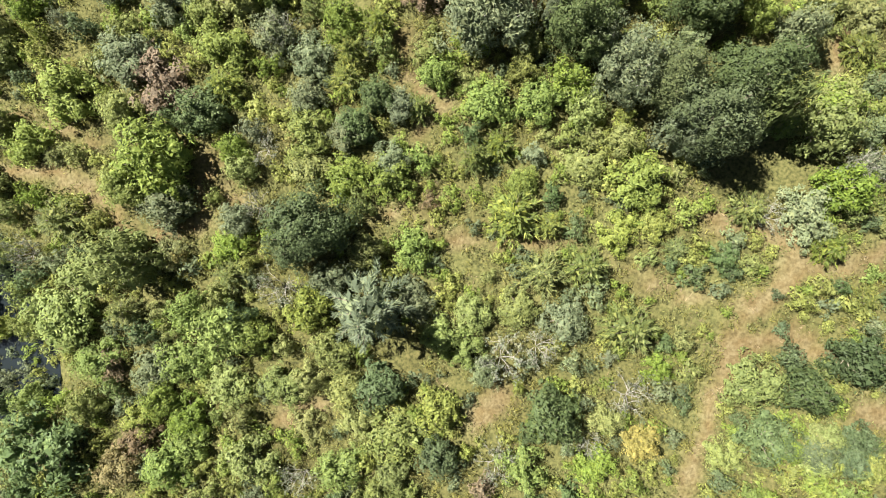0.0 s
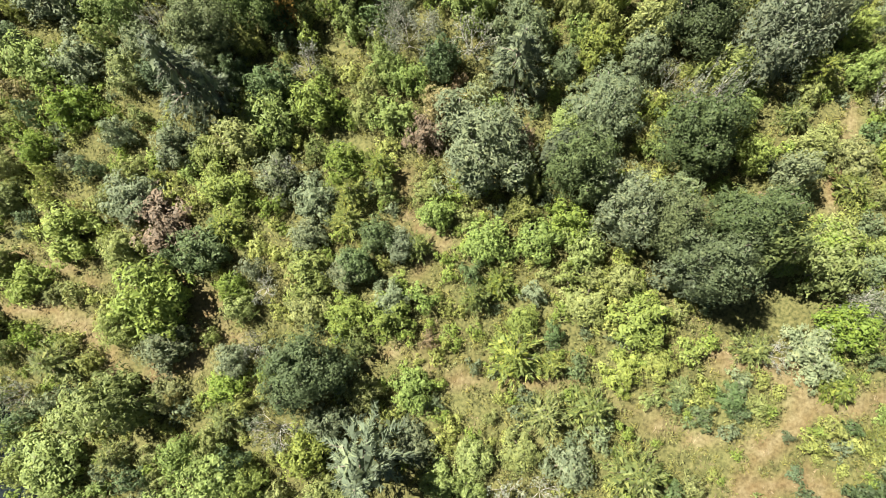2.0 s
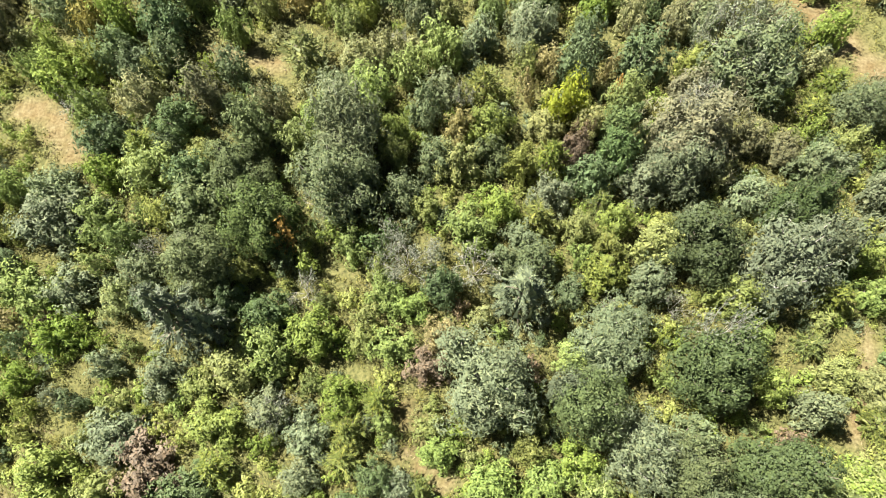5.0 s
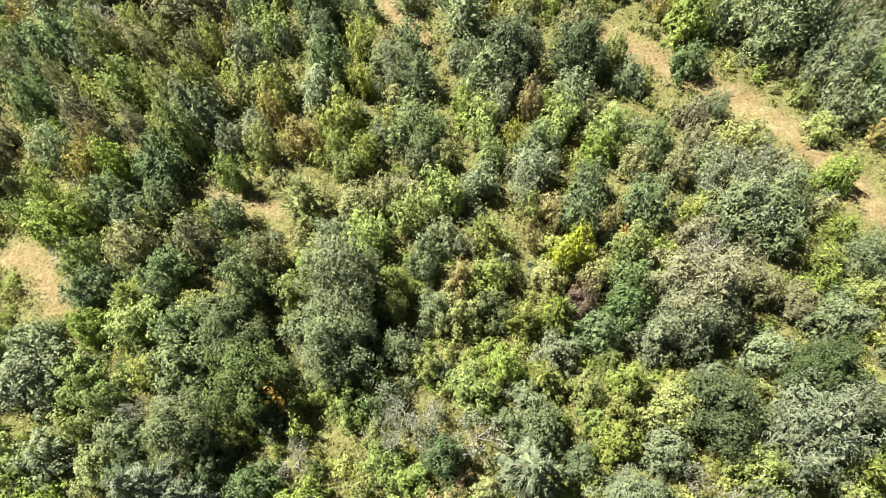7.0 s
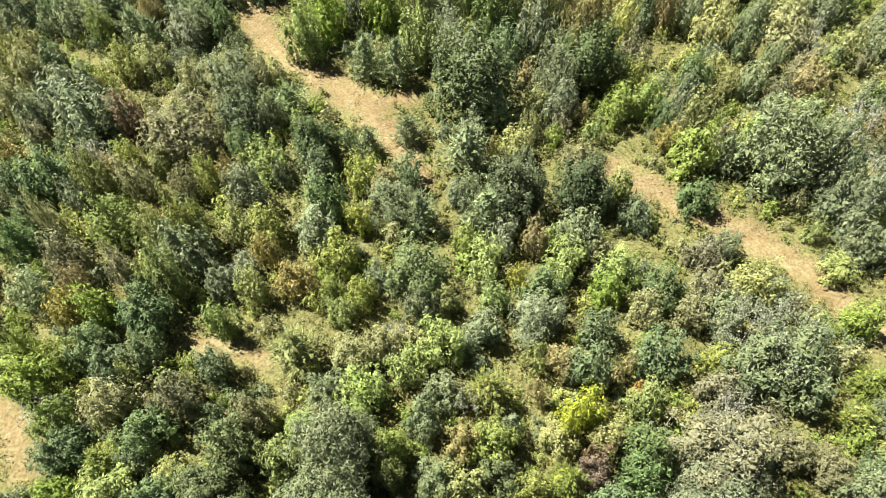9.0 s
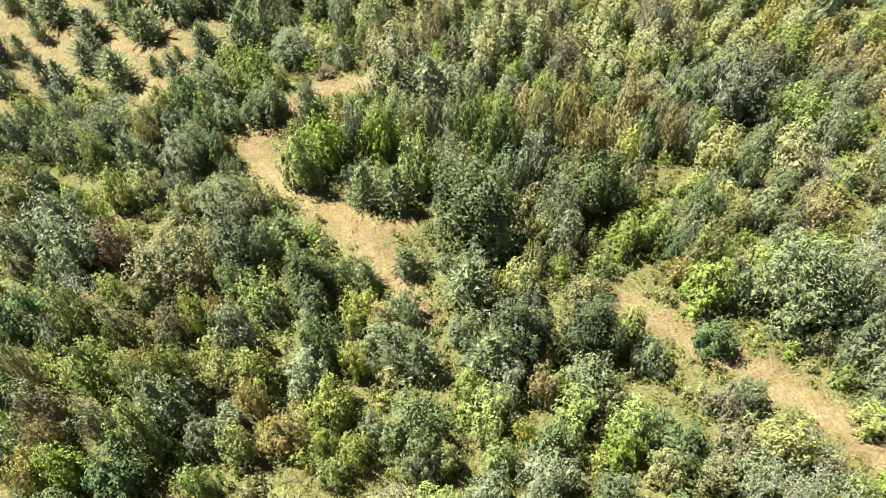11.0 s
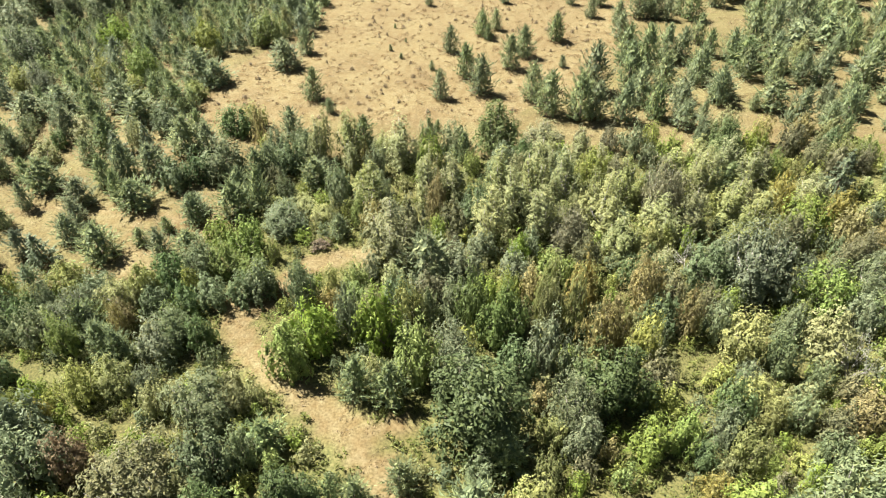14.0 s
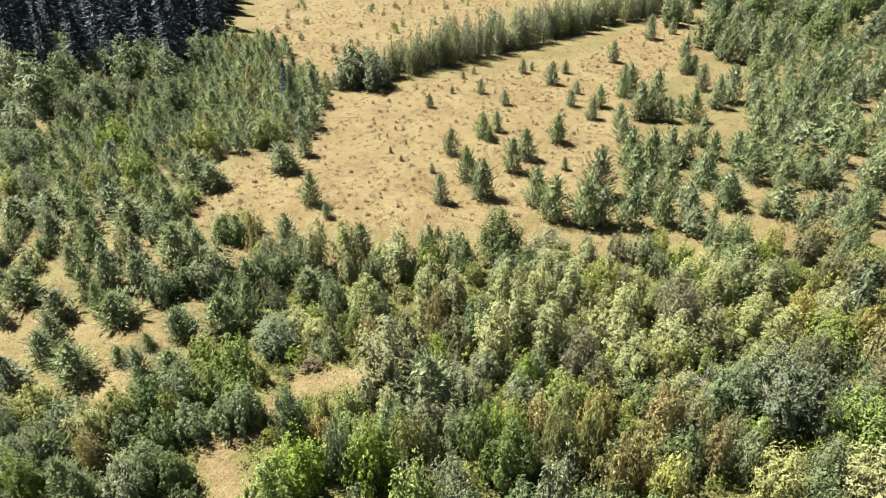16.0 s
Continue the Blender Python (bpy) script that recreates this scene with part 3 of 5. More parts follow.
plant("fir_young", -45.9, 132.7, 6.0, 2.8)
plant("fir_young", -47.2, 114.3, 6.0, 3.2)
plant("fir_young", -52.5, 117.5, 5.0, 2.5)
plant("fir_young", -42.7, 116.9, 3.0, 1.5)
plant("fir_young", -39.9, 119.7, 2.6, 1.2)
plant("shrub_dark", -36.0, 109.0, 6.0, 2.8)
plant("shrub_grey", -32.7, 110.8, 6.0, 2.7)
plant("shrub_green", -28.7, 111.2, 6.0, 2.8)
plant("shrub_green", -24.1, 108.9, 6.0, 2.8)
plant("shrub_dark", -29.8, 106.0, 5.0, 2.7)
plant("shrub_dark", -25.3, 105.9, 5.0, 2.6)
plant("shrub_dark", -32.6, 104.7, 5.0, 2.3)
plant("shrub_dark", -36.5, 104.8, 5.0, 2.2)
plant("fir_young", -18.5, 107.5, 6.0, 2.0)
plant("shrub_light", -23.7, 113.6, 4.0, 1.5)
plant("shrub_olive", -25.1, 123.8, 2.2, 2.3)
plant("shrub_olive", -21.3, 124.3, 2.2, 2.7)
plant("shrub_olive", -17.9, 122.6, 2.0, 2.2)
plant("fir_young", -15.2, 118.1, 4.0, 1.8)
plant("shrub_brown", -17.5, 115.8, 1.6, 1.6)
plant("shrub_gold", -39.7, 102.1, 5.0, 1.8)
plant("willow", -44.4, 101.3, 7.0, 3.3)
plant("shrub_grey", -34.1, 98.0, 6.0, 3.2)
plant("shrub_grey", -44.5, 106.9, 5.0, 2.6)
plant("shrub_olive", -48.7, 108.7, 5.0, 2.7)
plant("fir_young", -53.1, 148.4, 5.5, 4.0)
plant("shrub_dark", -47.1, 145.2, 6.0, 3.7)
plant("fir_young", -57.9, 153.1, 5.5, 3.9)
plant("shrub_olive", -60.3, 143.2, 4.5, 3.3)
plant("fir_young", -68.2, 151.8, 5.0, 3.9)
plant("fir_young", -73.1, 150.0, 5.0, 3.8)
plant("fir_young", -55.6, 139.6, 7.0, 2.6)
plant("shrub_olive", -64.2, 136.5, 4.0, 2.9)
plant("fir_young", -43.3, 161.6, 5.0, 3.6)
plant("shrub_light", -45.3, 156.2, 4.0, 2.4)
plant("fir_young", -48.3, 153.4, 5.0, 3.0)
plant("shrub_dark", -35.5, 143.3, 6.0, 3.6)
plant("fir_young", -38.6, 138.5, 6.0, 2.6)
plant("shrub_olive", -32.8, 146.6, 5.0, 2.8)
plant("fir_young", 57.2, 150.7, 6.0, 3.7)
plant("fir_young", 65.6, 146.7, 4.0, 2.4)
plant("fir_young", 71.0, 151.8, 4.5, 2.3)
plant("fir_young", 49.8, 155.2, 5.5, 3.4)
plant("fir_young", 40.3, 145.4, 5.0, 2.8)
plant("fir_young", 42.0, 153.8, 5.0, 2.8)
plant("fir_young", 48.5, 164.3, 5.0, 3.0)
plant("fir_young", 62.6, 165.4, 6.0, 3.6)
plant("fir_young", 58.0, 166.2, 6.5, 3.6)
plant("fir_young", 71.9, 175.3, 6.0, 4.1)
plant("fir_young", 78.8, 177.8, 6.0, 3.7)
plant("fir_blue", 79.2, 162.8, 6.0, 3.6)
plant("fir_young", 44.0, 146.7, 4.5, 1.3)
# -- trees and bushes along the flight --
plant("oak", -11.9, 1.0, 10.5, 4.2)
plant("fir_blue", -6.8, -5.4, 15.0, 4.3)
plant("shrub_dark", -6.1, -12.8, 5.2, 2.7)
plant("oak", 9.0, -15.2, 6.0, 3.3)
plant("fir_young", 5.8, 2.4, 4.8, 2.8)
plant("fir_young", 8.3, -2.7, 4.0, 2.3)
plant("fir_young", 12.2, -2.0, 4.4, 2.2)
plant("fir_young", 16.1, -7.6, 4.8, 2.8)
plant("shrub_green", -25.9, 7.2, 8.0, 4.0)
plant("shrub_grey", -24.4, 2.8, 4.6, 2.7)
plant("shrub_green", -5.0, 5.5, 4.6, 2.4)
plant("willow", -5.0, 7.5, 3.5, 2.0)
plant("shrub_green", -3.2, -0.8, 4.1, 2.4)
plant("shrub_green", -27.5, -1.1, 9.2, 3.4)
plant("shrub_green", -34.3, -6.6, 4.6, 3.7)
plant("shrub_green", -32.7, -3.2, 4.0, 2.7)
plant("shrub_green", -23.1, -6.3, 4.6, 2.5)
plant("shrub_green", -19.6, -8.1, 6.3, 3.1)
plant("shrub_green", -16.7, -8.5, 4.6, 2.0)
plant("shrub_dark", -35.2, -18.6, 6.9, 4.3)
plant("shrub_light", -27.4, -15.9, 3.4, 2.2)
plant("shrub_gold", -29.3, -20.1, 3.7, 2.4)
plant("shrub_brown", -27.4, -17.6, 3.4, 2.0)
plant("shrub_green", -24.6, -20.2, 4.6, 2.7)
plant("shrub_green", -17.2, -19.6, 4.6, 2.7)
plant("shrub_olive", -9.3, -13.1, 2.8, 2.3)
plant("shrub_light", -4.9, -17.2, 3.7, 3.2)
plant("shrub_light", -8.0, -16.1, 2.9, 2.0)
plant("shrub_olive", -12.3, -16.7, 2.5, 2.0)
plant("shrub_green", -9.4, -20.4, 4.0, 2.7)
plant("shrub_dark", -0.9, -19.2, 5.2, 2.2)
plant("shrub_green", -4.9, -21.0, 3.4, 2.0)
plant("shrub_green", 27.3, -12.6, 5.2, 2.9)
plant("oak", 31.4, -13.0, 6.5, 3.0)
plant("shrub_dark", 28.1, -17.3, 5.2, 2.9)
plant("shrub_dark", 30.7, -10.1, 3.4, 1.6)
plant("oak", 35.8, -10.1, 7.0, 2.9)
plant("shrub_green", 33.7, -17.1, 3.4, 1.7)
plant("shrub_dark", 36.6, -17.3, 3.8, 1.9)
plant("shrub_light", 34.3, -19.8, 2.6, 1.5)
plant("shrub_green", 36.7, -19.9, 3.0, 1.6)
plant("shrub_green", 30.1, -18.5, 3.4, 1.7)
plant("shrub_dark", 33.0, -18.7, 3.8, 1.9)
plant("shrub_light", 30.7, -21.2, 2.6, 1.5)
plant("shrub_green", 33.1, -21.3, 3.0, 1.6)
plant("shrub_light", 24.9, -18.9, 3.0, 2.2)
plant("snag", 16.3, -13.8, 3.5, 2.1)
plant("shrub_gold", 17.4, -17.9, 3.4, 2.2)
plant("shrub_light", 14.2, -15.7, 3.0, 1.9)
plant("snag", 12.8, -18.0, 2.5, 1.3)
plant("shrub_grey", 19.4, -13.0, 2.9, 1.6)
plant("shrub_green", 18.9, -11.0, 3.0, 1.7)
plant("willow", 10.3, -6.9, 4.0, 2.5)
plant("snag", 4.9, -10.4, 4.0, 2.2)
plant("snag", 8.1, -9.4, 3.5, 1.7)
plant("shrub_green", 2.2, -6.5, 4.0, 2.1)
plant("shrub_green", -0.5, -8.5, 4.0, 2.2)
plant("willow", -2.7, -5.5, 3.5, 2.2)
plant("shrub_green", 1.7, -9.5, 3.4, 2.0)
plant("shrub_grey", 3.2, -11.5, 3.4, 1.7)
plant("shrub_light", 6.4, -5.8, 3.0, 2.2)
plant("snag", 4.5, -19.8, 3.5, 2.1)
plant("shrub_green", 6.9, -20.2, 4.6, 2.5)
plant("shrub_green", 13.4, -19.9, 3.4, 2.0)
plant("snag", -12.8, -20.8, 4.0, 1.9)
plant("shrub_dark", 24.8, -1.2, 3.0, 1.7)
plant("shrub_dark", 35.1, -3.9, 2.3, 1.0)
plant("shrub_dark", 29.6, -4.7, 1.6, 0.7)
plant("shrub_dark", 30.1, -7.8, 1.5, 0.9)
plant("fir_young", 33.8, -0.4, 3.2, 1.9)
plant("fir_young", 26.5, 3.0, 3.4, 1.9)
plant("shrub_grey", 31.9, 2.3, 3.9, 3.0)
plant("snag", 28.6, 2.3, 2.0, 1.6)
plant("shrub_green", 21.3, 2.7, 3.2, 1.6)
plant("shrub_green", 16.5, 5.3, 5.2, 3.0)
plant("shrub_light", 12.3, 6.9, 3.4, 2.5)
plant("shrub_light", 15.3, 1.0, 3.0, 2.2)
plant("shrub_light", 18.4, 1.5, 2.8, 2.0)
plant("fir_young", 4.6, 8.6, 3.0, 1.7)
plant("shrub_grey", 7.7, 7.7, 2.5, 1.5)
plant("fir_young", 20.4, -0.5, 2.2, 1.3)
plant("shrub_grey", 25.4, 0.0, 2.3, 1.5)
plant("shrub_light", -12.4, 9.2, 4.1, 2.5)
plant("shrub_gold", -13.5, 9.0, 3.4, 1.1)
plant("willow", -9.0, 9.5, 3.5, 2.2)
plant("shrub_light", -12.2, 6.1, 3.4, 2.2)
plant("shrub_green", -9.0, 6.1, 3.9, 2.1)
plant("shrub_green", -19.2, 8.3, 3.4, 1.7)
plant("shrub_green", -18.1, 6.3, 3.9, 1.7)
plant("snag", -16.2, 8.3, 3.0, 1.6)
plant("fir_young", -26.8, 9.3, 5.0, 1.3)
plant("fir_young", -34.1, 1.8, 3.8, 2.2)
plant("shrub_green", -36.8, 3.8, 3.0, 1.5)
plant("shrub_green", -37.1, 8.7, 3.4, 2.2)
plant("fir_young", -19.2, -3.1, 3.0, 1.7)
plant("snag", -14.7, -4.0, 4.5, 2.1)
plant("shrub_green", -19.5, -0.2, 3.0, 1.7)
plant("shrub_olive", -24.5, -1.2, 3.0, 1.9)
plant("shrub_gold", -23.9, -1.4, 3.2, 1.0)
plant("shrub_grey", -3.0, -4.1, 2.8, 1.5)
plant("shrub_green", -14.5, -13.1, 3.0, 2.2)
plant("shrub_dark", -18.2, -6.5, 4.8, 1.5)
plant("shrub_green", -30.9, -10.7, 3.4, 2.7)
plant("shrub_green", -23.4, -10.6, 3.4, 2.7)
plant("shrub_green", -19.4, -13.1, 3.4, 2.5)
plant("shrub_green", -22.9, -15.6, 3.4, 2.5)
plant("shrub_grey", -26.5, -11.7, 3.0, 2.5)
plant("shrub_brown", -29.7, -11.3, 2.5, 1.5)
plant("shrub_green", -22.9, -18.1, 3.4, 2.2)
plant("fir_young", 37.3, -4.9, 2.5, 1.5)
plant("shrub_grey", 37.9, 6.5, 3.4, 2.2)
plant("shrub_green", 16.5, -21.5, 2.8, 1.5)
plant("shrub_dark", 20.0, -2.0, 1.8, 0.9)
plant("oak", 21.6, 10.2, 15.5, 3.5)
plant("oak", 25.2, 14.4, 16.0, 3.4)
plant("oak_grey", 20.0, 9.3, 11.0, 2.8)
plant("oak_green", 18.6, 13.0, 11.5, 3.0)
plant("oak_green", 26.4, 10.8, 13.5, 2.7)
plant("shrub_grey", 30.6, 17.9, 8.0, 2.3)
plant("oak_grey", 15.3, 15.5, 11.5, 3.7)
plant("willow", 19.7, 16.3, 9.0, 2.1)
plant("oak_green", 11.8, 18.3, 12.0, 3.5)
plant("willow", 2.8, 20.6, 11.0, 5.0)
plant("fir_blue", 6.2, 28.0, 12.5, 3.4)
plant("oak_grey", 14.1, 24.1, 8.0, 3.8)
plant("oak", 22.0, 21.8, 11.0, 4.1)
plant("shrub_light", 24.8, 28.0, 6.9, 2.4)
plant("snag", 22.4, 24.1, 11.0, 2.3)
plant("oak", 22.4, 32.4, 9.5, 4.1)
plant("oak_grey", 29.3, 30.4, 11.0, 4.6)
plant("oak", 31.0, 34.8, 11.0, 3.3)
plant("oak_grey", 33.9, 32.0, 11.0, 2.4)
plant("willow", 21.1, 40.2, 9.0, 3.8)
plant("willow_brown", 24.3, 41.9, 9.0, 2.8)
plant("shrub_green", 37.6, 28.2, 5.8, 2.0)
plant("fir_young", 31.7, 23.9, 3.0, 1.7)
plant("willow", -10.1, 38.3, 10.0, 4.6)
plant("oak_green", -16.7, 35.2, 9.5, 4.4)
plant("oak_green", -22.9, 36.5, 7.0, 3.6)
plant("shrub_green", -28.0, 40.6, 5.8, 2.9)
plant("fir_young", -29.3, 43.0, 5.0, 2.1)
plant("oak_green", -22.1, 30.6, 9.0, 3.7)
plant("fir_blue", -22.8, 26.0, 14.0, 3.9)
plant("fir_blue", -21.0, 25.8, 10.0, 2.6)
plant("oak_green", -19.1, 40.1, 8.0, 3.8)
plant("shrub_orange", -14.6, 33.3, 7.4, 1.5)
plant("shrub_light", -13.1, 33.2, 4.6, 1.4)
plant("snag", -3.7, 31.5, 6.0, 3.0)
plant("snag", 2.4, 30.7, 6.0, 2.3)
plant("snag", -11.1, 36.5, 5.0, 2.3)
plant("willow", 7.9, 30.7, 7.0, 2.4)
plant("snag", -26.9, 32.9, 5.0, 1.3)
plant("shrub_grey", -36.5, 34.9, 5.8, 3.9)
plant("shrub_green", -32.6, 35.6, 5.2, 2.9)
plant("shrub_light", -26.7, 36.3, 4.6, 2.1)
plant("shrub_gold", -39.5, 26.0, 4.0, 1.6)
plant("shrub_green", -34.5, 24.8, 4.6, 2.8)
plant("shrub_green", -38.2, 29.1, 4.6, 3.1)
plant("shrub_grey", -34.0, 29.1, 4.6, 2.8)
plant("willow", -24.9, 20.9, 4.5, 2.5)
plant("shrub_light", -19.0, 21.9, 5.2, 3.0)
plant("shrub_green", -15.5, 23.6, 5.8, 3.0)
plant("shrub_green", -11.6, 25.1, 5.8, 3.0)
plant("snag", -13.0, 28.8, 5.0, 1.7)
plant("shrub_dark", -15.7, 26.7, 5.8, 2.5)
plant("willow", -15.3, 18.1, 4.5, 2.4)
plant("snag", -14.7, 18.3, 5.0, 1.9)
plant("shrub_light", -7.8, 24.5, 3.0, 1.7)
plant("shrub_green", -4.6, 23.7, 4.6, 2.3)
plant("fir_young", -6.0, 19.2, 4.0, 1.7)
plant("shrub_green", -9.6, 19.2, 4.0, 2.2)
plant("shrub_grey", -11.9, 16.2, 4.0, 2.4)
plant("fir_young", -8.9, 14.3, 3.6, 1.9)
plant("shrub_brown", -25.6, 14.3, 3.9, 3.4)
plant("shrub_green", -33.8, 12.8, 5.2, 3.4)
plant("shrub_grey", -28.2, 16.2, 4.1, 3.0)
plant("shrub_green", -19.7, 16.7, 4.6, 2.7)
plant("fir_young", -19.6, 13.8, 3.6, 1.9)
plant("shrub_dark", -21.7, 11.8, 5.2, 2.9)
plant("shrub_grey", -12.3, 12.8, 3.4, 2.0)
plant("willow", -4.0, 11.9, 4.0, 1.9)
plant("fir_young", -2.6, 11.9, 3.0, 1.4)
plant("shrub_dark", -8.2, 10.0, 4.6, 2.1)
plant("shrub_green", 3.7, 11.9, 4.6, 2.6)
plant("shrub_green", 8.0, 12.3, 4.6, 2.6)
plant("shrub_green", 10.5, 14.2, 5.2, 2.2)
plant("shrub_green", 12.3, 11.9, 4.6, 2.2)
plant("shrub_light", 11.8, 34.5, 6.4, 2.1)
plant("shrub_green", 15.2, 35.3, 6.9, 2.1)
plant("shrub_light", 14.3, 32.3, 5.6, 2.0)
plant("shrub_green", 12.1, 32.0, 4.8, 1.6)
plant("shrub_light", 18.2, 32.8, 6.9, 2.5)
plant("shrub_light", 14.1, 29.9, 5.8, 2.5)
plant("willow", 17.9, 29.1, 6.0, 2.4)
plant("snag", 20.0, 27.2, 5.0, 1.5)
plant("fir_young", 8.2, 35.4, 5.0, 2.0)
plant("shrub_green", 4.6, 36.5, 5.8, 2.3)
plant("shrub_green", 2.0, 34.3, 5.8, 2.6)
plant("willow", -1.2, 41.9, 6.0, 2.4)
plant("shrub_light", -2.2, 36.8, 4.6, 1.8)
plant("shrub_green", -8.9, 32.9, 4.6, 2.1)
plant("shrub_green", 33.8, 11.4, 4.6, 2.9)
plant("snag", 36.0, 7.2, 4.0, 1.4)
plant("fir_young", 36.2, 17.2, 3.4, 1.8)
plant("shrub_light", 36.8, 20.3, 3.4, 2.5)
plant("shrub_green", -5.7, 28.5, 4.6, 2.3)
plant("shrub_dark", -19.8, 27.8, 5.8, 2.0)
plant("shrub_brown", 12.0, 41.9, 6.9, 1.9)
plant("shrub_dark", 15.5, 41.5, 8.0, 2.5)
plant("oak_green", 4.1, 41.9, 6.0, 2.5)
plant("fir_young", 9.6, 41.0, 6.0, 2.0)
plant("oak", -15.0, 77.8, 7.7, 3.5)
plant("oak", 7.2, 70.8, 9.0, 3.7)
plant("oak", 14.4, 71.5, 9.0, 3.7)
plant("fir_young", 5.7, 82.8, 6.0, 2.6)
plant("shrub_green", 27.3, 77.0, 7.7, 3.6)
plant("fir_young", 31.0, 76.6, 6.0, 1.9)
plant("shrub_dark", 27.0, 70.5, 5.1, 2.7)
plant("willow", 36.3, 75.2, 12.8, 5.7)
plant("willow", 41.0, 74.2, 11.5, 3.6)
plant("snag", 28.3, 53.8, 9.0, 4.0)
plant("willow", 29.7, 50.8, 10.2, 5.2)
plant("snag", 23.1, 44.8, 9.0, 3.4)
plant("willow_brown", 22.8, 43.4, 11.5, 5.0)
plant("shrub_dark", 19.6, 52.5, 7.7, 3.0)
plant("shrub_dark", 12.8, 51.4, 7.7, 2.8)
plant("shrub_gold", 16.0, 51.6, 6.4, 1.1)
plant("shrub_orange", 16.6, 49.0, 4.5, 0.9)
plant("shrub_yellow", 11.6, 46.6, 9.2, 2.4)
plant("shrub_gold", 7.9, 49.0, 6.4, 1.1)
plant("fir_young", 3.7, 49.3, 6.0, 2.4)
plant("willow", 8.3, 56.2, 6.4, 3.1)
plant("oak_green", -3.3, 61.5, 7.7, 3.8)
plant("fir_young", -14.3, 53.0, 6.5, 2.8)
plant("shrub_green", -11.3, 59.7, 5.1, 1.7)
plant("shrub_green", -21.9, 56.4, 6.4, 2.2)
plant("willow", -9.5, 42.9, 12.8, 4.2)
plant("shrub_green", -0.8, 53.7, 7.7, 2.8)
plant("shrub_green", -7.3, 49.1, 6.4, 3.0)
plant("shrub_olive", -9.1, 53.1, 5.1, 2.5)
plant("willow_brown", -29.9, 79.5, 9.0, 4.8)
plant("shrub_brown", -37.3, 82.3, 7.7, 2.5)
plant("shrub_grey", -41.4, 81.7, 9.0, 4.4)
plant("shrub_dark", -23.9, 82.1, 7.7, 3.4)
plant("fir_young", -18.9, 85.4, 5.0, 2.7)
plant("fir_young", -9.2, 79.3, 4.6, 1.8)
plant("fir_young", -4.6, 81.0, 4.6, 2.0)
plant("fir_young", 2.3, 77.1, 7.0, 3.0)
plant("shrub_gold", 4.9, 77.3, 6.4, 1.1)
plant("shrub_grey", -13.9, 66.7, 6.4, 2.9)
plant("willow", -5.6, 70.3, 6.4, 2.9)
plant("shrub_yellow", -9.4, 68.4, 5.8, 1.7)
plant("shrub_light", -21.9, 67.0, 5.8, 2.2)
plant("shrub_light", -29.9, 66.4, 7.7, 2.2)
plant("shrub_green", -34.7, 67.9, 7.7, 2.9)
plant("shrub_gold", -23.7, 74.3, 6.4, 1.7)
plant("shrub_gold", -18.5, 64.0, 6.4, 1.8)
plant("shrub_grey", -26.4, 63.3, 9.0, 3.1)
plant("shrub_dark", -43.7, 74.0, 7.7, 3.7)
plant("shrub_dark", -28.9, 56.7, 7.7, 3.2)
plant("shrub_gold", -36.5, 57.7, 6.4, 2.4)
plant("shrub_dark", -21.7, 51.3, 6.4, 2.1)
plant("shrub_dark", -31.2, 52.0, 5.8, 2.6)
plant("shrub_light", -23.6, 51.6, 4.5, 1.6)
plant("shrub_green", -38.4, 50.8, 6.4, 2.8)
plant("snag", -37.1, 48.0, 3.0, 1.8)
plant("shrub_dark", -26.5, 45.7, 5.8, 2.9)
plant("oak_green", -18.5, 43.9, 9.0, 2.8)
plant("shrub_green", -5.5, 44.1, 6.4, 2.1)
plant("shrub_green", 3.5, 44.4, 7.7, 2.6)
plant("shrub_brown", 12.3, 43.4, 7.7, 1.4)
plant("oak_green", 16.4, 43.7, 9.0, 2.8)
plant("shrub_green", 17.5, 48.4, 6.4, 2.4)
plant("shrub_green", 39.2, 56.2, 5.8, 2.2)
plant("shrub_light", 39.6, 62.3, 3.8, 2.2)
plant("fir_young", 35.5, 46.4, 5.0, 1.8)
plant("fir_young", 32.8, 60.4, 3.0, 1.2)
plant("willow", 25.7, 56.1, 6.4, 2.4)
plant("shrub_green", 11.6, 62.5, 6.4, 2.8)
plant("shrub_green", 17.1, 61.8, 6.4, 2.7)
plant("shrub_dark", 21.1, 59.8, 6.4, 2.6)
plant("shrub_green", 3.7, 62.5, 6.4, 2.7)
plant("shrub_yellow", 7.0, 60.7, 5.8, 1.3)
plant("shrub_dark", 20.0, 68.7, 5.1, 2.3)
plant("shrub_dark", 14.0, 55.6, 6.4, 2.1)
plant("shrub_dark", -4.5, 74.7, 5.1, 2.1)
plant("snag", 1.7, 48.7, 4.0, 1.4)
plant("snag", -5.1, 55.8, 2.6, 1.3)
plant("shrub_green", -20.3, 76.2, 5.8, 3.0)
plant("snag", 47.3, 80.7, 6.0, 2.6)
plant("willow", 41.9, 64.3, 6.4, 2.3)
plant("oak", 3.4, 87.0, 13.4, 5.7)
plant("oak_grey", 38.2, 106.3, 12.2, 5.2)
plant("shrub_dark", 33.2, 108.3, 7.7, 3.6)
plant("oak_green", 17.8, 89.7, 11.5, 4.2)
plant("willow", 12.7, 87.6, 9.0, 3.0)
plant("shrub_grey", 10.9, 94.5, 10.2, 2.9)
plant("oak_green", 5.9, 98.5, 11.5, 3.2)
plant("oak_green", 3.0, 102.1, 10.2, 2.8)
plant("shrub_light", 23.1, 88.5, 6.4, 2.6)
plant("shrub_green", 20.2, 83.9, 6.4, 3.0)
plant("shrub_green", -18.1, 95.4, 9.0, 3.0)
plant("shrub_green", -15.2, 99.0, 9.0, 3.3)
plant("fir_young", -10.5, 91.8, 7.0, 2.2)
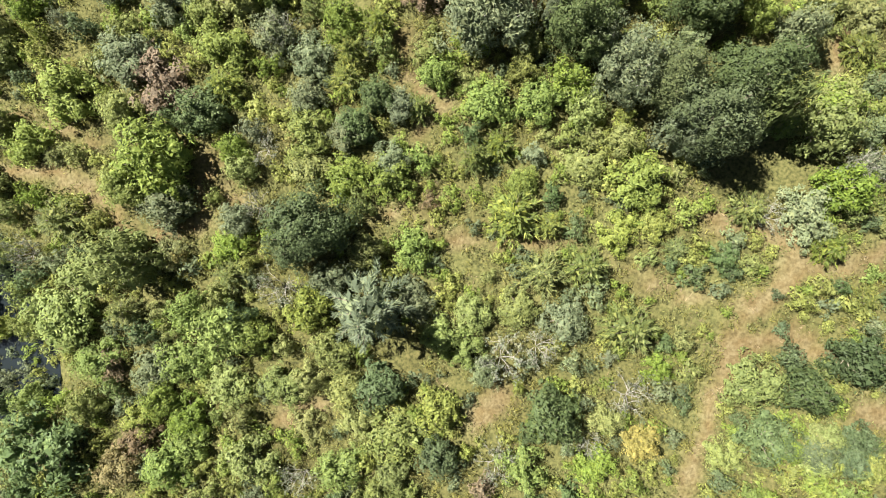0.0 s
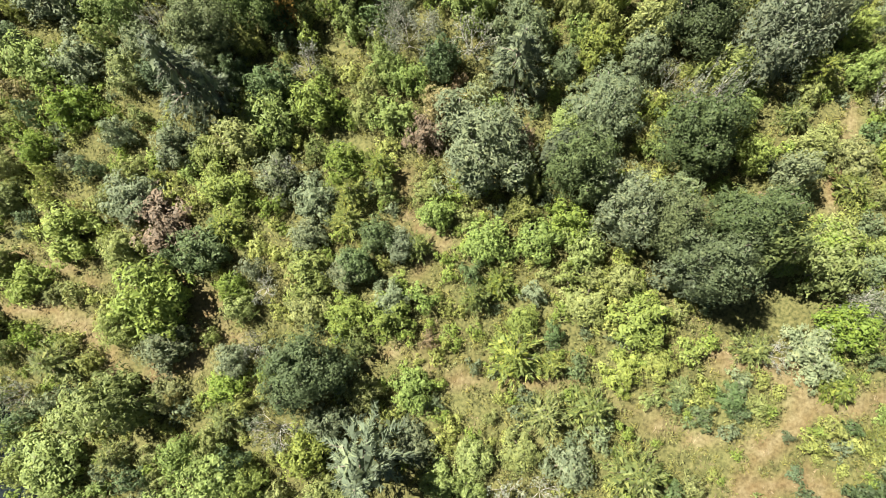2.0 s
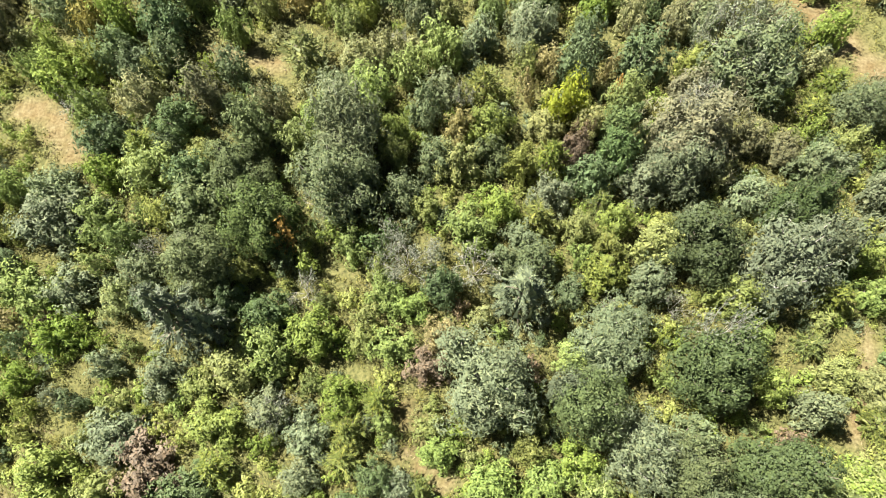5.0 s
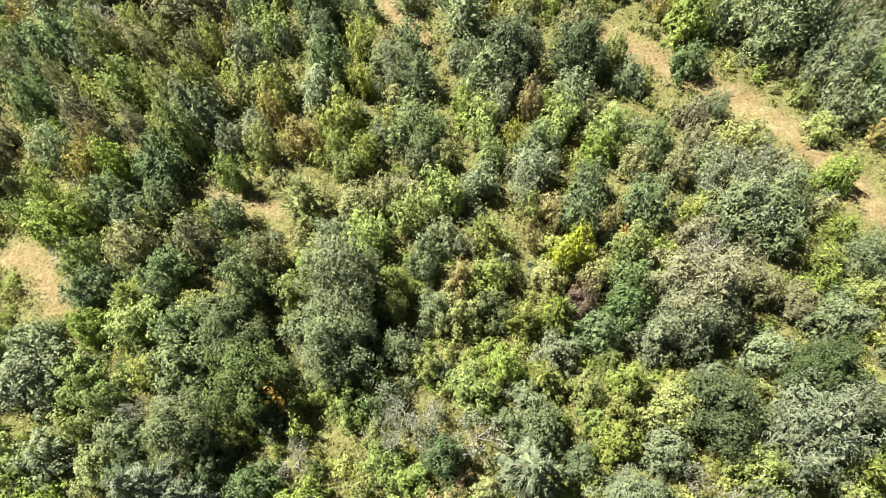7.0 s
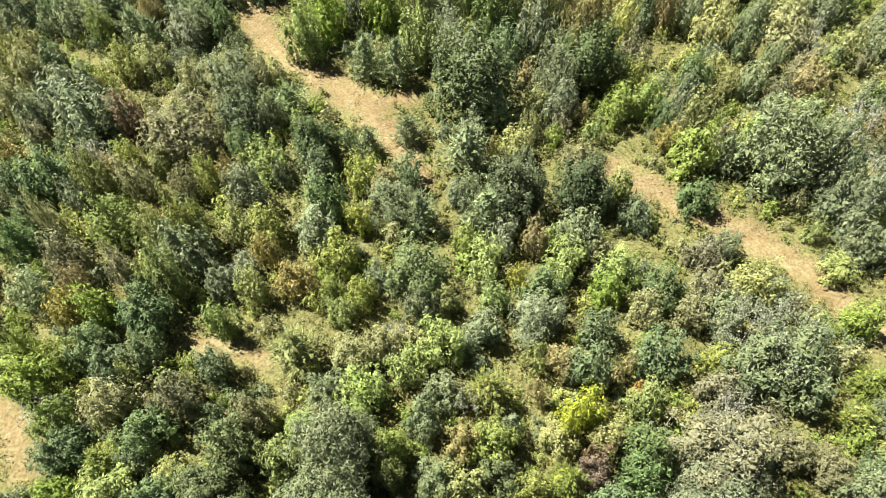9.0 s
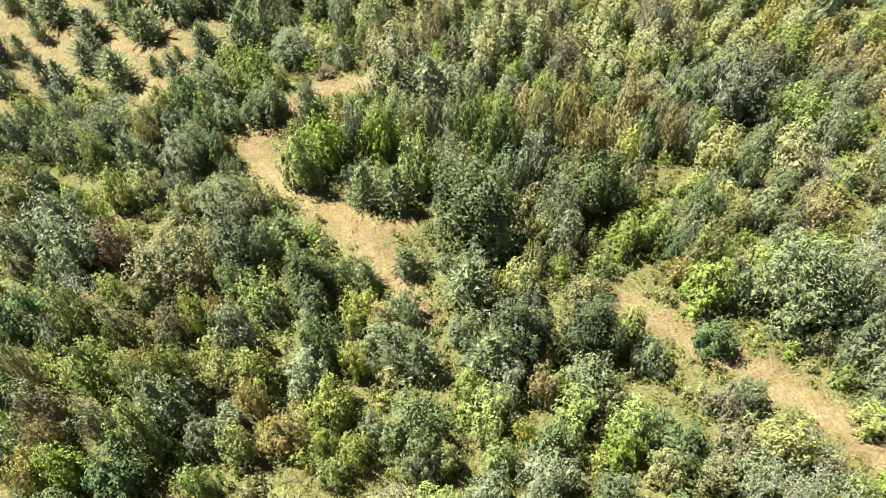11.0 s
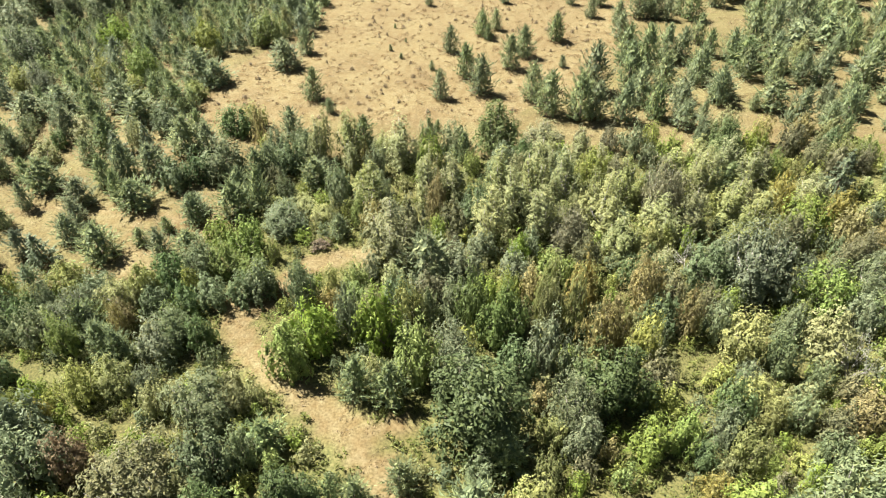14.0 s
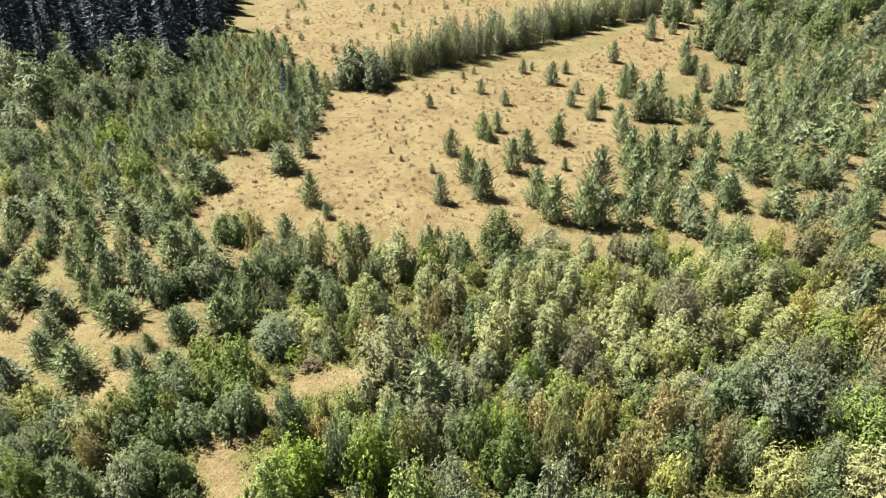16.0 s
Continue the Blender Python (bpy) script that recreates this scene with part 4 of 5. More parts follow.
plant("fir_young", -6.6, 91.0, 7.0, 2.5)
plant("shrub_green", -3.4, 93.8, 10.2, 3.1)
plant("shrub_green", -7.6, 98.4, 10.2, 3.2)
plant("shrub_grey", -23.3, 106.4, 6.4, 2.6)
plant("willow", -32.2, 99.5, 6.4, 2.9)
plant("willow", -26.1, 89.2, 7.7, 3.8)
plant("shrub_grey", -44.6, 85.7, 9.0, 3.9)
plant("shrub_gold", 19.4, 98.1, 10.2, 2.3)
plant("shrub_yellow", 21.5, 95.3, 10.2, 2.2)
plant("shrub_light", 11.7, 102.4, 11.5, 1.7)
plant("shrub_olive", 14.9, 100.4, 11.5, 1.6)
plant("shrub_gold", 23.9, 103.9, 10.2, 2.8)
plant("fir_young", -2.3, 109.5, 8.0, 3.7)
plant("poplar", -7.2, 113.0, 11.0, 3.7)
plant("poplar", -11.4, 123.4, 9.0, 2.9)
plant("poplar", -7.0, 135.1, 9.0, 3.2)
plant("poplar", -15.6, 136.8, 9.0, 2.7)
plant("poplar", -20.3, 135.3, 9.0, 1.9)
plant("oak_green", 7.7, 137.5, 10.2, 4.1)
plant("poplar", 5.4, 117.6, 9.5, 3.0)
plant("poplar", 9.2, 121.0, 10.0, 2.9)
plant("poplar", 13.3, 117.9, 9.0, 2.8)
plant("poplar", 17.2, 124.9, 10.0, 3.0)
plant("poplar", 21.3, 119.5, 10.0, 3.2)
plant("poplar", 25.4, 124.3, 9.0, 3.0)
plant("poplar", 23.1, 114.5, 7.0, 2.9)
plant("poplar", 29.8, 117.3, 8.0, 3.1)
plant("poplar", 34.0, 118.5, 8.0, 2.8)
plant("poplar", 40.2, 121.0, 8.0, 3.2)
plant("poplar", 43.4, 118.4, 8.0, 2.8)
plant("shrub_gold", 47.1, 121.7, 9.0, 2.4)
plant("poplar", 52.5, 123.0, 7.0, 3.0)
plant("poplar", 34.2, 128.8, 7.0, 2.9)
plant("poplar", 39.7, 130.2, 7.0, 2.9)
plant("poplar", -2.5, 128.4, 8.0, 2.5)
plant("shrub_gold", -1.7, 122.4, 9.0, 2.0)
plant("poplar", 0.9, 126.9, 8.0, 2.5)
plant("shrub_gold", 54.4, 114.9, 7.7, 3.1)
plant("shrub_green", 49.1, 117.4, 7.7, 3.5)
plant("shrub_green", 46.4, 104.0, 7.7, 3.9)
plant("willow", 52.9, 106.0, 7.7, 3.6)
plant("shrub_olive", 43.8, 97.2, 7.7, 3.7)
plant("oak_green", 44.0, 135.8, 7.7, 3.2)
plant("fir_young", -27.7, 124.5, 8.0, 2.0)
plant("fir_young", -26.9, 131.2, 7.0, 2.4)
plant("shrub_grey", -34.3, 132.2, 7.7, 4.0)
plant("fir_young", -62.3, 124.8, 5.0, 1.7)
plant("willow", -22.9, 119.9, 5.1, 3.7)
plant("fir_young", -36.3, 121.8, 5.0, 2.3)
plant("willow", -94.0, 199.2, 12.8, 7.1)
plant("willow", -92.5, 210.6, 11.5, 4.7)
plant("willow", -79.0, 216.9, 12.8, 6.8)
plant("willow", -79.0, 196.8, 10.2, 4.4)
plant("shrub_grey", -90.3, 184.0, 9.0, 4.8)
plant("willow", -105.8, 211.2, 12.8, 5.5)
plant("willow", -69.0, 216.0, 10.2, 4.8)
plant("fir_blue", -30.6, 203.0, 9.0, 3.2)
plant("fir_blue", -34.8, 195.9, 11.0, 1.8)
plant("fir_dark", -38.3, 205.3, 10.0, 1.9)
plant("willow", -82.3, 170.2, 9.0, 4.4)
plant("fir_young", -19.0, 133.2, 3.0, 1.7)
plant("shrub_green", -36.7, 178.5, 7.7, 3.9)
plant("willow", -22.7, 214.9, 11.5, 5.6)
plant("willow", -17.6, 212.4, 10.2, 5.0)
plant("fir_young", -47.0, 163.6, 6.4, 3.8)
plant("fir_young", -31.1, 168.0, 6.2, 3.7)
plant("shrub_green", -57.6, 163.8, 7.7, 3.6)
plant("shrub_olive", -63.1, 159.6, 7.7, 3.1)
plant("shrub_green", -67.0, 176.4, 7.7, 3.9)
plant("shrub_light", -48.6, 176.0, 7.7, 3.9)
plant("oak_grey", 9.7, 19.6, 9.0, 1.9)
plant("shrub_green", 34.3, 4.8, 6.9, 2.9)
plant("shrub_green", 32.4, 9.5, 8.0, 2.8)
plant("shrub_light", 34.5, 12.7, 4.6, 2.4)
plant("snag", 35.8, 6.4, 4.5, 2.2)
plant("shrub_green", 32.9, -19.3, 3.4, 1.7)
plant("shrub_dark", 35.8, -19.5, 3.8, 1.9)
plant("shrub_light", 33.5, -22.0, 2.6, 1.5)
plant("shrub_green", 35.9, -22.1, 3.0, 1.6)
plant("shrub_light", 37.2, -19.7, 3.4, 2.0)
plant("shrub_light", 33.4, -17.4, 3.0, 1.7)
# three unseen oaks added beyond the creek to throw shade on its water
plant("oak", -46.5, -5.5, 9.0, 4.2)
plant("oak", -46.0, 3.5, 8.5, 4.0)
plant("oak_green", -47.5, -14.0, 8.0, 4.0)
plant("fir_young", 1.0, 174.4, 6.0, 2.0)
plant("fir_young", 8.0, 182.4, 5.8, 2.0)
plant("fir_young", 11.2, 185.2, 4.8, 1.6)
plant("fir_young", 12.6, 166.9, 7.6, 2.6)
plant("fir_young", 15.9, 172.1, 6.9, 2.4)
plant("fir_young", 6.4, 157.3, 8.0, 2.7)
plant("fir_young", -0.9, 155.5, 6.0, 2.0)
plant("fir_young", 4.2, 163.4, 7.1, 2.4)
plant("fir_young", 23.2, 179.3, 6.4, 2.2)
plant("fir_young", 15.7, 154.3, 7.7, 2.6)
plant("fir_young", 17.8, 149.5, 8.6, 2.9)
plant("fir_young", 23.3, 147.7, 9.4, 3.2)
plant("fir_young", 27.1, 157.4, 10.0, 3.4)
plant("fir_young", 25.8, 148.1, 7.5, 2.5)
plant("fir_young", 23.0, 167.1, 2.6, 0.9)
plant("fir_young", -3.6, 198.9, 3.5, 1.2)
plant("fir_young", 14.0, 200.2, 3.8, 1.3)
plant("fir_young", 8.7, 207.6, 3.9, 1.3)
plant("fir_young", 20.5, 221.6, 3.9, 1.3)
plant("fir_young", 26.8, 213.8, 6.1, 2.1)
plant("fir_young", 29.4, 199.2, 4.3, 1.5)
plant("fir_young", 32.5, 191.4, 5.2, 1.8)
plant("fir_young", 46.0, 230.0, 5.9, 2.0)
plant("fir_young", 35.7, 198.0, 5.6, 1.9)
plant("fir_young", 43.2, 191.2, 9.1, 3.1)
plant("fir_young", 50.2, 202.9, 7.6, 2.6)
plant("fir_young", 46.8, 190.5, 6.2, 2.1)
plant("fir_young", 41.0, 149.6, 6.2, 2.1)
plant("fir_young", 48.8, 152.6, 7.4, 2.5)
plant("fir_young", 58.8, 144.3, 8.6, 2.9)
plant("fir_young", 64.7, 144.2, 5.5, 1.9)
plant("fir_young", 69.6, 148.0, 6.6, 2.2)
plant("fir_young", 40.0, 158.2, 7.8, 2.7)
plant("fir_young", 61.2, 159.8, 7.0, 2.4)
plant("fir_young", 46.8, 160.1, 7.9, 2.7)
plant("fir_young", 34.5, 152.5, 7.6, 2.6)
plant("fir_young", 30.3, 147.2, 8.5, 2.9)
plant("fir_young", 36.2, 148.0, 7.5, 2.5)
plant("fir_young", 9.1, 180.1, 3.7, 1.3)
plant("fir_young", 32.1, 207.0, 3.5, 1.2)
plant("fir_young", 31.6, 221.3, 3.7, 1.3)
plant("fir_young", 23.0, 223.7, 2.4, 0.8)
plant("fir_young", 4.8, 217.7, 2.2, 0.7)
plant("fir_young", 1.8, 207.8, 2.0, 0.7)
plant("fir_young", 46.0, 216.6, 4.4, 1.5)
plant("fir_young", -31.6, 170.6, 4.7, 1.6)
plant("fir_young", -28.3, 174.2, 6.0, 2.0)
plant("fir_young", -24.1, 155.3, 6.6, 2.3)
plant("fir_young", -20.4, 150.6, 3.2, 1.1)
plant("fir_young", -2.6, 166.5, 2.1, 0.7)
plant("fir_young", -8.8, 171.3, 1.4, 0.5)
plant("fir_young", -11.1, 175.2, 1.5, 0.5)
plant("fir_young", -8.2, 179.1, 1.0, 0.3)
plant("fir_young", -10.8, 186.3, 1.1, 0.4)
plant("fir_young", 7.6, 221.9, 2.1, 0.7)
plant("fir_young", 77.2, 229.1, 9.2, 3.1)
plant("fir_young", 62.7, 208.2, 7.0, 2.4)
plant("fir_young", 62.3, 220.4, 5.9, 2.0)
plant("fir_young", 56.9, 162.0, 6.8, 2.3)
plant("fir_young", 54.2, 150.3, 3.2, 1.1)
plant("fir_young", -1.4, 144.4, 2.3, 0.8)
plant("fir_young", 45.9, 194.4, 6.6, 2.2)
plant("fir_young", 49.0, 189.5, 5.8, 2.0)
plant("fir_young", 52.4, 192.6, 5.2, 1.8)
plant("fir_young", 54.6, 189.4, 7.7, 2.6)
plant("fir_young", 62.3, 197.3, 8.0, 2.7)
plant("fir_young", 66.8, 200.7, 9.5, 3.2)
plant("fir_young", 69.4, 193.8, 7.2, 2.5)
plant("fir_young", 66.6, 234.2, 6.3, 2.1)
plant("fir_young", 64.5, 220.4, 5.2, 1.8)
plant("fir_young", 75.8, 231.5, 9.3, 3.2)
plant("fir_young", 81.8, 228.9, 10.7, 3.7)
plant("fir_young", 89.8, 233.5, 9.4, 3.2)
plant("fir_young", 92.6, 231.0, 7.7, 2.6)
plant("fir_young", 87.5, 252.4, 8.4, 2.9)
plant("fir_young", 95.4, 255.1, 6.8, 2.3)
plant("fir_young", 61.4, 250.3, 7.5, 2.6)
plant("fir_young", 69.8, 255.9, 5.1, 1.7)
plant("fir_young", 78.0, 268.2, 7.2, 2.4)
plant("fir_young", 82.6, 255.5, 8.5, 2.9)
plant("fir_young", 42.6, 204.9, 6.2, 2.1)
plant("fir_young", 45.5, 208.6, 7.0, 2.4)
plant("fir_young", 88.2, 203.8, 11.0, 3.7)
plant("fir_young", 96.6, 211.2, 10.0, 3.4)
plant("fir_young", 92.6, 196.6, 9.3, 3.2)
plant("fir_young", 101.5, 203.4, 9.6, 3.3)
plant("fir_young", 78.3, 193.6, 9.2, 3.1)
plant("fir_young", 75.3, 181.5, 10.0, 3.4)
plant("fir_young", 68.2, 178.9, 8.6, 2.9)
plant("fir_young", 61.5, 173.7, 9.0, 3.1)
plant("fir_young", 75.9, 168.5, 7.0, 2.4)
plant("fir_young", 56.3, 168.9, 7.0, 2.4)
plant("fir_young", 52.7, 171.4, 5.9, 2.0)
plant("fir_young", 52.1, 177.8, 6.7, 2.3)
plant("fir_young", 46.8, 170.3, 7.1, 2.4)
plant("fir_young", 43.2, 169.1, 8.2, 2.8)
plant("fir_young", 39.2, 166.8, 9.3, 3.2)
plant("fir_young", 34.4, 160.3, 9.0, 3.1)
plant("fir_young", 69.4, 159.7, 6.7, 2.3)
plant("fir_young", 66.3, 159.8, 6.7, 2.3)
plant("fir_young", 77.6, 159.6, 9.0, 3.1)
plant("fir_young", 84.0, 168.3, 8.2, 2.8)
plant("fir_young", 81.7, 173.3, 7.2, 2.4)
plant("fir_young", 94.3, 186.9, 7.7, 2.6)
plant("fir_young", 72.4, 150.0, 5.4, 1.8)
plant("fir_young", 36.7, 179.5, 6.2, 2.1)
plant("fir_young", 37.8, 186.7, 5.7, 2.0)
plant("fir_young", 35.5, 169.3, 8.2, 2.8)
plant("fir_young", -63.5, 143.8, 6.0, 2.5)
plant("fir_young", -60.5, 147.1, 6.0, 2.8)
plant("fir_blue", -47.6, 137.3, 7.0, 2.4)
plant("fir_young", -42.5, 138.7, 7.0, 3.6)
plant("fir_young", -50.0, 131.8, 7.0, 2.5)
plant("shrub_gold", -31.0, 141.0, 7.7, 1.3)
plant("fir_young", -25.6, 142.5, 6.0, 2.5)
plant("fir_young", -22.2, 136.4, 6.0, 2.4)
plant("fir_young", -49.0, 126.2, 6.0, 1.6)
plant("shrub_grey", -15.5, 124.6, 7.7, 2.5)
plant("fir_young", -34.7, 114.2, 4.8, 2.8)
plant("shrub_green", -31.2, 116.5, 5.1, 2.6)
plant("shrub_gold", -39.1, 100.7, 6.4, 1.3)
plant("fir_young", -43.3, 101.0, 6.0, 2.8)
plant("shrub_green", -44.8, 98.2, 7.7, 2.3)
plant("willow", -12.2, 100.5, 10.2, 1.9)
plant("shrub_olive", -9.3, 100.9, 9.0, 2.4)
plant("shrub_olive", -4.5, 101.6, 9.0, 2.4)
plant("fir_young", -2.1, 101.6, 7.0, 1.7)
plant("shrub_olive", -14.7, 107.2, 5.1, 1.7)
plant("poplar", -19.5, 137.1, 10.0, 1.7)
plant("poplar", -2.4, 124.5, 9.0, 2.3)
plant("poplar", 8.1, 124.0, 11.0, 3.4)
plant("poplar", 12.6, 124.0, 11.0, 3.0)
plant("willow_brown", 29.9, 120.7, 11.5, 3.2)
plant("poplar", 37.0, 126.4, 9.0, 3.1)
plant("fir_blue", 58.3, 126.9, 8.0, 3.0)
plant("shrub_gold", 54.7, 119.3, 7.7, 2.3)
plant("willow_brown", 15.8, 139.0, 5.1, 4.4)
plant("willow", 1.7, 138.3, 6.4, 2.6)
plant("shrub_olive", 12.1, 100.5, 11.5, 1.7)
plant("shrub_gold", 16.6, 104.7, 10.2, 2.4)
plant("shrub_gold", 17.3, 96.7, 10.2, 2.3)
plant("shrub_gold", 28.2, 99.9, 9.0, 1.9)
plant("shrub_olive", 34.1, 96.9, 7.7, 3.2)
plant("shrub_grey", 32.0, 100.3, 7.7, 2.5)
plant("shrub_green", 13.7, 108.9, 6.4, 2.8)
plant("willow", 8.4, 109.0, 6.4, 2.8)
plant("willow", 1.8, 109.9, 6.4, 2.7)
plant("willow", 4.7, 114.1, 5.1, 2.4)
plant("willow_brown", 18.2, 111.5, 6.4, 2.2)
plant("shrub_light", -38.5, 73.2, 9.0, 2.5)
plant("shrub_olive", -33.3, 72.3, 9.0, 2.5)
plant("shrub_olive", -41.2, 66.9, 9.0, 1.4)
plant("shrub_dark", -43.0, 64.7, 9.0, 2.6)
plant("shrub_light", -26.6, 66.3, 10.2, 2.6)
plant("shrub_green", -27.7, 59.9, 10.2, 2.7)
plant("shrub_gold", -36.3, 60.1, 7.7, 1.8)
plant("shrub_grey", -40.6, 59.8, 6.4, 2.6)
plant("willow_brown", -32.0, 61.5, 7.7, 1.7)
plant("willow", -21.7, 71.2, 7.7, 2.8)
plant("shrub_dark", -14.6, 74.2, 6.4, 2.5)
plant("shrub_light", -18.9, 67.0, 6.4, 2.5)
plant("shrub_light", -19.3, 59.9, 5.8, 2.0)
plant("shrub_light", -8.3, 59.4, 5.1, 1.9)
plant("shrub_green", -4.0, 51.7, 6.4, 2.2)
plant("shrub_grey", -11.0, 49.6, 5.1, 2.2)
plant("shrub_dark", -33.4, 53.7, 6.4, 2.7)
plant("shrub_grey", -28.5, 53.2, 5.8, 2.1)
plant("shrub_light", -29.2, 50.9, 5.1, 1.5)
plant("shrub_dark", -33.6, 43.8, 5.1, 2.5)
plant("shrub_light", -5.3, 41.8, 6.4, 1.8)
plant("shrub_green", -10.9, 34.4, 5.1, 1.6)
plant("shrub_green", -32.8, 40.5, 5.1, 2.3)
plant("shrub_grey", -37.3, 38.4, 5.1, 2.9)
plant("shrub_grey", -28.1, 30.6, 5.1, 2.4)
plant("willow", 41.8, 68.1, 10.2, 3.4)
plant("shrub_gold", 8.8, 65.3, 6.4, 1.8)
plant("shrub_green", 15.4, 59.2, 5.1, 2.0)
plant("willow_brown", 26.0, 63.5, 5.1, 2.1)
plant("willow", 44.2, 64.4, 6.4, 2.4)
plant("fir_young", 38.2, 50.0, 4.0, 2.1)
plant("shrub_light", 1.3, 40.8, 6.4, 2.6)
plant("shrub_light", 6.8, 40.7, 6.4, 2.1)
plant("willow_brown", 32.1, 42.5, 5.1, 2.2)
plant("shrub_grey", 33.8, 39.9, 7.7, 2.6)
plant("shrub_light", 38.4, 43.0, 5.1, 2.0)

# ---- stands that are too many to name one by one ----
grow = random.Random(11)


def poplar_row():
    """The windbreak behind the meadow."""
    for i in range(54):
        u = i / 53
        for row in range(2):
            x, y = -24.6 + 96.5 * u + grow.gauss(0, 0.9), 211.2 + 69.8 * u + 5.0 * row + grow.gauss(0, 1.0)
            plant("poplar" if grow.random() < 0.35 else "aspen", x, y, grow.uniform(8.0, 13.5) * (0.62 if u < 0.12 else 1), grow.uniform(1.8, 3.0), "poplar windbreak")


BULK = {}


def bulk(kind, form, x, y, h, r):
    """One of the uncounted plants: its leaves join the one mesh of its kind."""
    _, leaves, H, R = grow.choice(FORMS[form])
    v = np.empty(3 * len(leaves.vertices), dtype=np.float32)
    leaves.vertices.foreach_get("co", v)
    a, v = grow.uniform(0, 6.28), v.reshape(-1, 3) * np.array((r / R, r / R, h / H))
    c, s = math.cos(a), math.sin(a)
    BULK.setdefault(kind, []).append(np.stack((x + c * v[:, 0] - s * v[:, 1], y + s * v[:, 0] + c * v[:, 1], gz(x, y) + v[:, 2]), axis=1))
    GRID.setdefault((int(x // 6), int(y // 6)), []).append((x, y, r))


def scatter(count, where, kinds, heights, spread, gap, box, group="", form="", rim=0):
    """Dart throwing: plants of a mix of kinds where there is room for them; with form they are uncounted."""
    x0, x1, y0, y1 = box
    kinds, weights = zip(*kinds)
    made = tries = 0
    while made < count and tries < count * 40:
        tries += 1
        x, y = grow.uniform(x0, x1), grow.uniform(y0, y1)
        if abs(x) > 50 + rim + 0.57 * max(0.0, y - 50):
            continue
        h = grow.uniform(*heights)
        r = h * grow.uniform(*spread)
        if beside_track(x, y) < (1.0 if y > 40 else 0.4) * r or not where(x, y) or crowded(x, y, r, gap):
            continue
        kind = grow.choices(kinds, weights)[0]
        if form:
            bulk(kind, form, x, y, h, r)
        else:
            plant(kind, x, y, h, r, group)
        made += 1
    return made


def in_thicket(x, y):
    return not plantation(x, y) and open_ground(x, y) < 0.3 and y < 140 and not hollow(x, y)


def off_track(x, y):
    return plantation(x, y) and open_ground(x, y) < 0.3 and noise.noise((x * 0.05, y * 0.05, 7.0)) > -0.22


poplar_row()
MIX = [("shrub_green", 3), ("shrub_dark", 2), ("shrub_light", 2.5), ("shrub_olive", 3), ("shrub_grey", 3), ("willow", 2), ("willow_brown", 2), ("fir_young", 1), ("shrub_gold", 1), ("snag", 0.4)]
FAR_MIX = [("shrub_green", 1), ("poplar", 6), ("shrub_light", 1.5), ("shrub_olive", 3), ("shrub_grey", 2), ("willow", 2), ("willow_brown", 3.5), ("shrub_gold", 1.4), ("shrub_dark", 1)]
NEAR_MIX = [("shrub_green", 3), ("shrub_dark", 2), ("shrub_light", 5), ("shrub_grey", 2), ("fir_young", 1), ("shrub_brown", 0.4), ("snag", 0.6)]
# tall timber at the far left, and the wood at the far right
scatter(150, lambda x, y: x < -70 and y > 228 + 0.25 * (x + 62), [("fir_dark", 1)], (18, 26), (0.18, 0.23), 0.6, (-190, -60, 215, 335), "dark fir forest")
scatter(14, lambda x, y: x < -55, [("willow", 2), ("shrub_grey", 1)], (7, 10), (0.42, 0.5), 0.75, (-120, -60, 185, 232))
scatter(60, lambda x, y: x > 70 and y > 235, [("oak_green", 2), ("willow", 2), ("oak", 1)], (8, 12), (0.38, 0.48), 0.7, (70, 180, 240, 320), "far wood")
# plantations: firs and saplings, the nearer ones first
FIRS = [("fir_young", 6), ("shrub_dark", 1.2), ("willow", 0.8), ("fir_blue", 0.8), ("shrub_olive", 0.6)]
scatter(60, lambda x, y: off_track(x, y) and x < 0, FIRS, (3.8, 7.0), (0.34, 0.48), 0.72, (-90, -20, 106, 160), "young fir plantation")
scatter(30, lambda x, y: off_track(x, y) and x > 66, FIRS, (3.8, 7.0), (0.34, 0.48), 0.80, (20, 100, 140, 175), "young fir plantation")
scatter(700, lambda x, y: off_track(x, y) and x < 0, FIRS, (2.8, 6.5), (0.36, 0.52), 0.70, (-150, -20, 150, 250), form="young_far")
scatter(520, lambda x, y: off_track(x, y) and x > 54 + 0.36 * (y - 150), FIRS, (2.8, 6.2), (0.40, 0.54), 0.84, (20, 170, 165, 310), form="young_far")
# the thicket, taller growth first
scatter(70, lambda x, y: in_thicket(x, y) and y > 104, FAR_MIX, (4.5, 8), (0.30, 0.42), 0.66, (-60, 100, 104, 141), "thicket")
scatter(80, lambda x, y: in_thicket(x, y) and y > 36, MIX, (5.5, 8.5), (0.30, 0.40), 0.60, (-75, 75, 36, 108), "thicket")
scatter(360, lambda x, y: in_thicket(x, y) and y > 24, MIX, (4.0, 6.8), (0.32, 0.44), 0.54, (-75, 75, 24, 140), "thicket")
scatter(190, lambda x, y: in_thicket(x, y) and (x < 0 or y > 7), NEAR_MIX, (2.8, 5.0), (0.38, 0.52), 0.62, (-50, 50, -34, 36), "thicket")
scatter(190, lambda x, y: in_thicket(x, y), NEAR_MIX, (1.6, 3.2), (0.45, 0.62), 0.62, (-48, 48, -32, 34), "thicket")
DRY = [("shrub_green", 3), ("shrub_olive", 4), ("shrub_light", 3), ("shrub_grey", 3)]
LOW = [("shrub_green", 5), ("shrub_dark", 1), ("shrub_light", 5), ("shrub_grey", 2)]
scatter(950, lambda x, y: in_thicket(x, y), LOW, (0.9, 2.2), (0.5, 0.8), 0.48, (-46, 46, -32, 50), form="low_far")
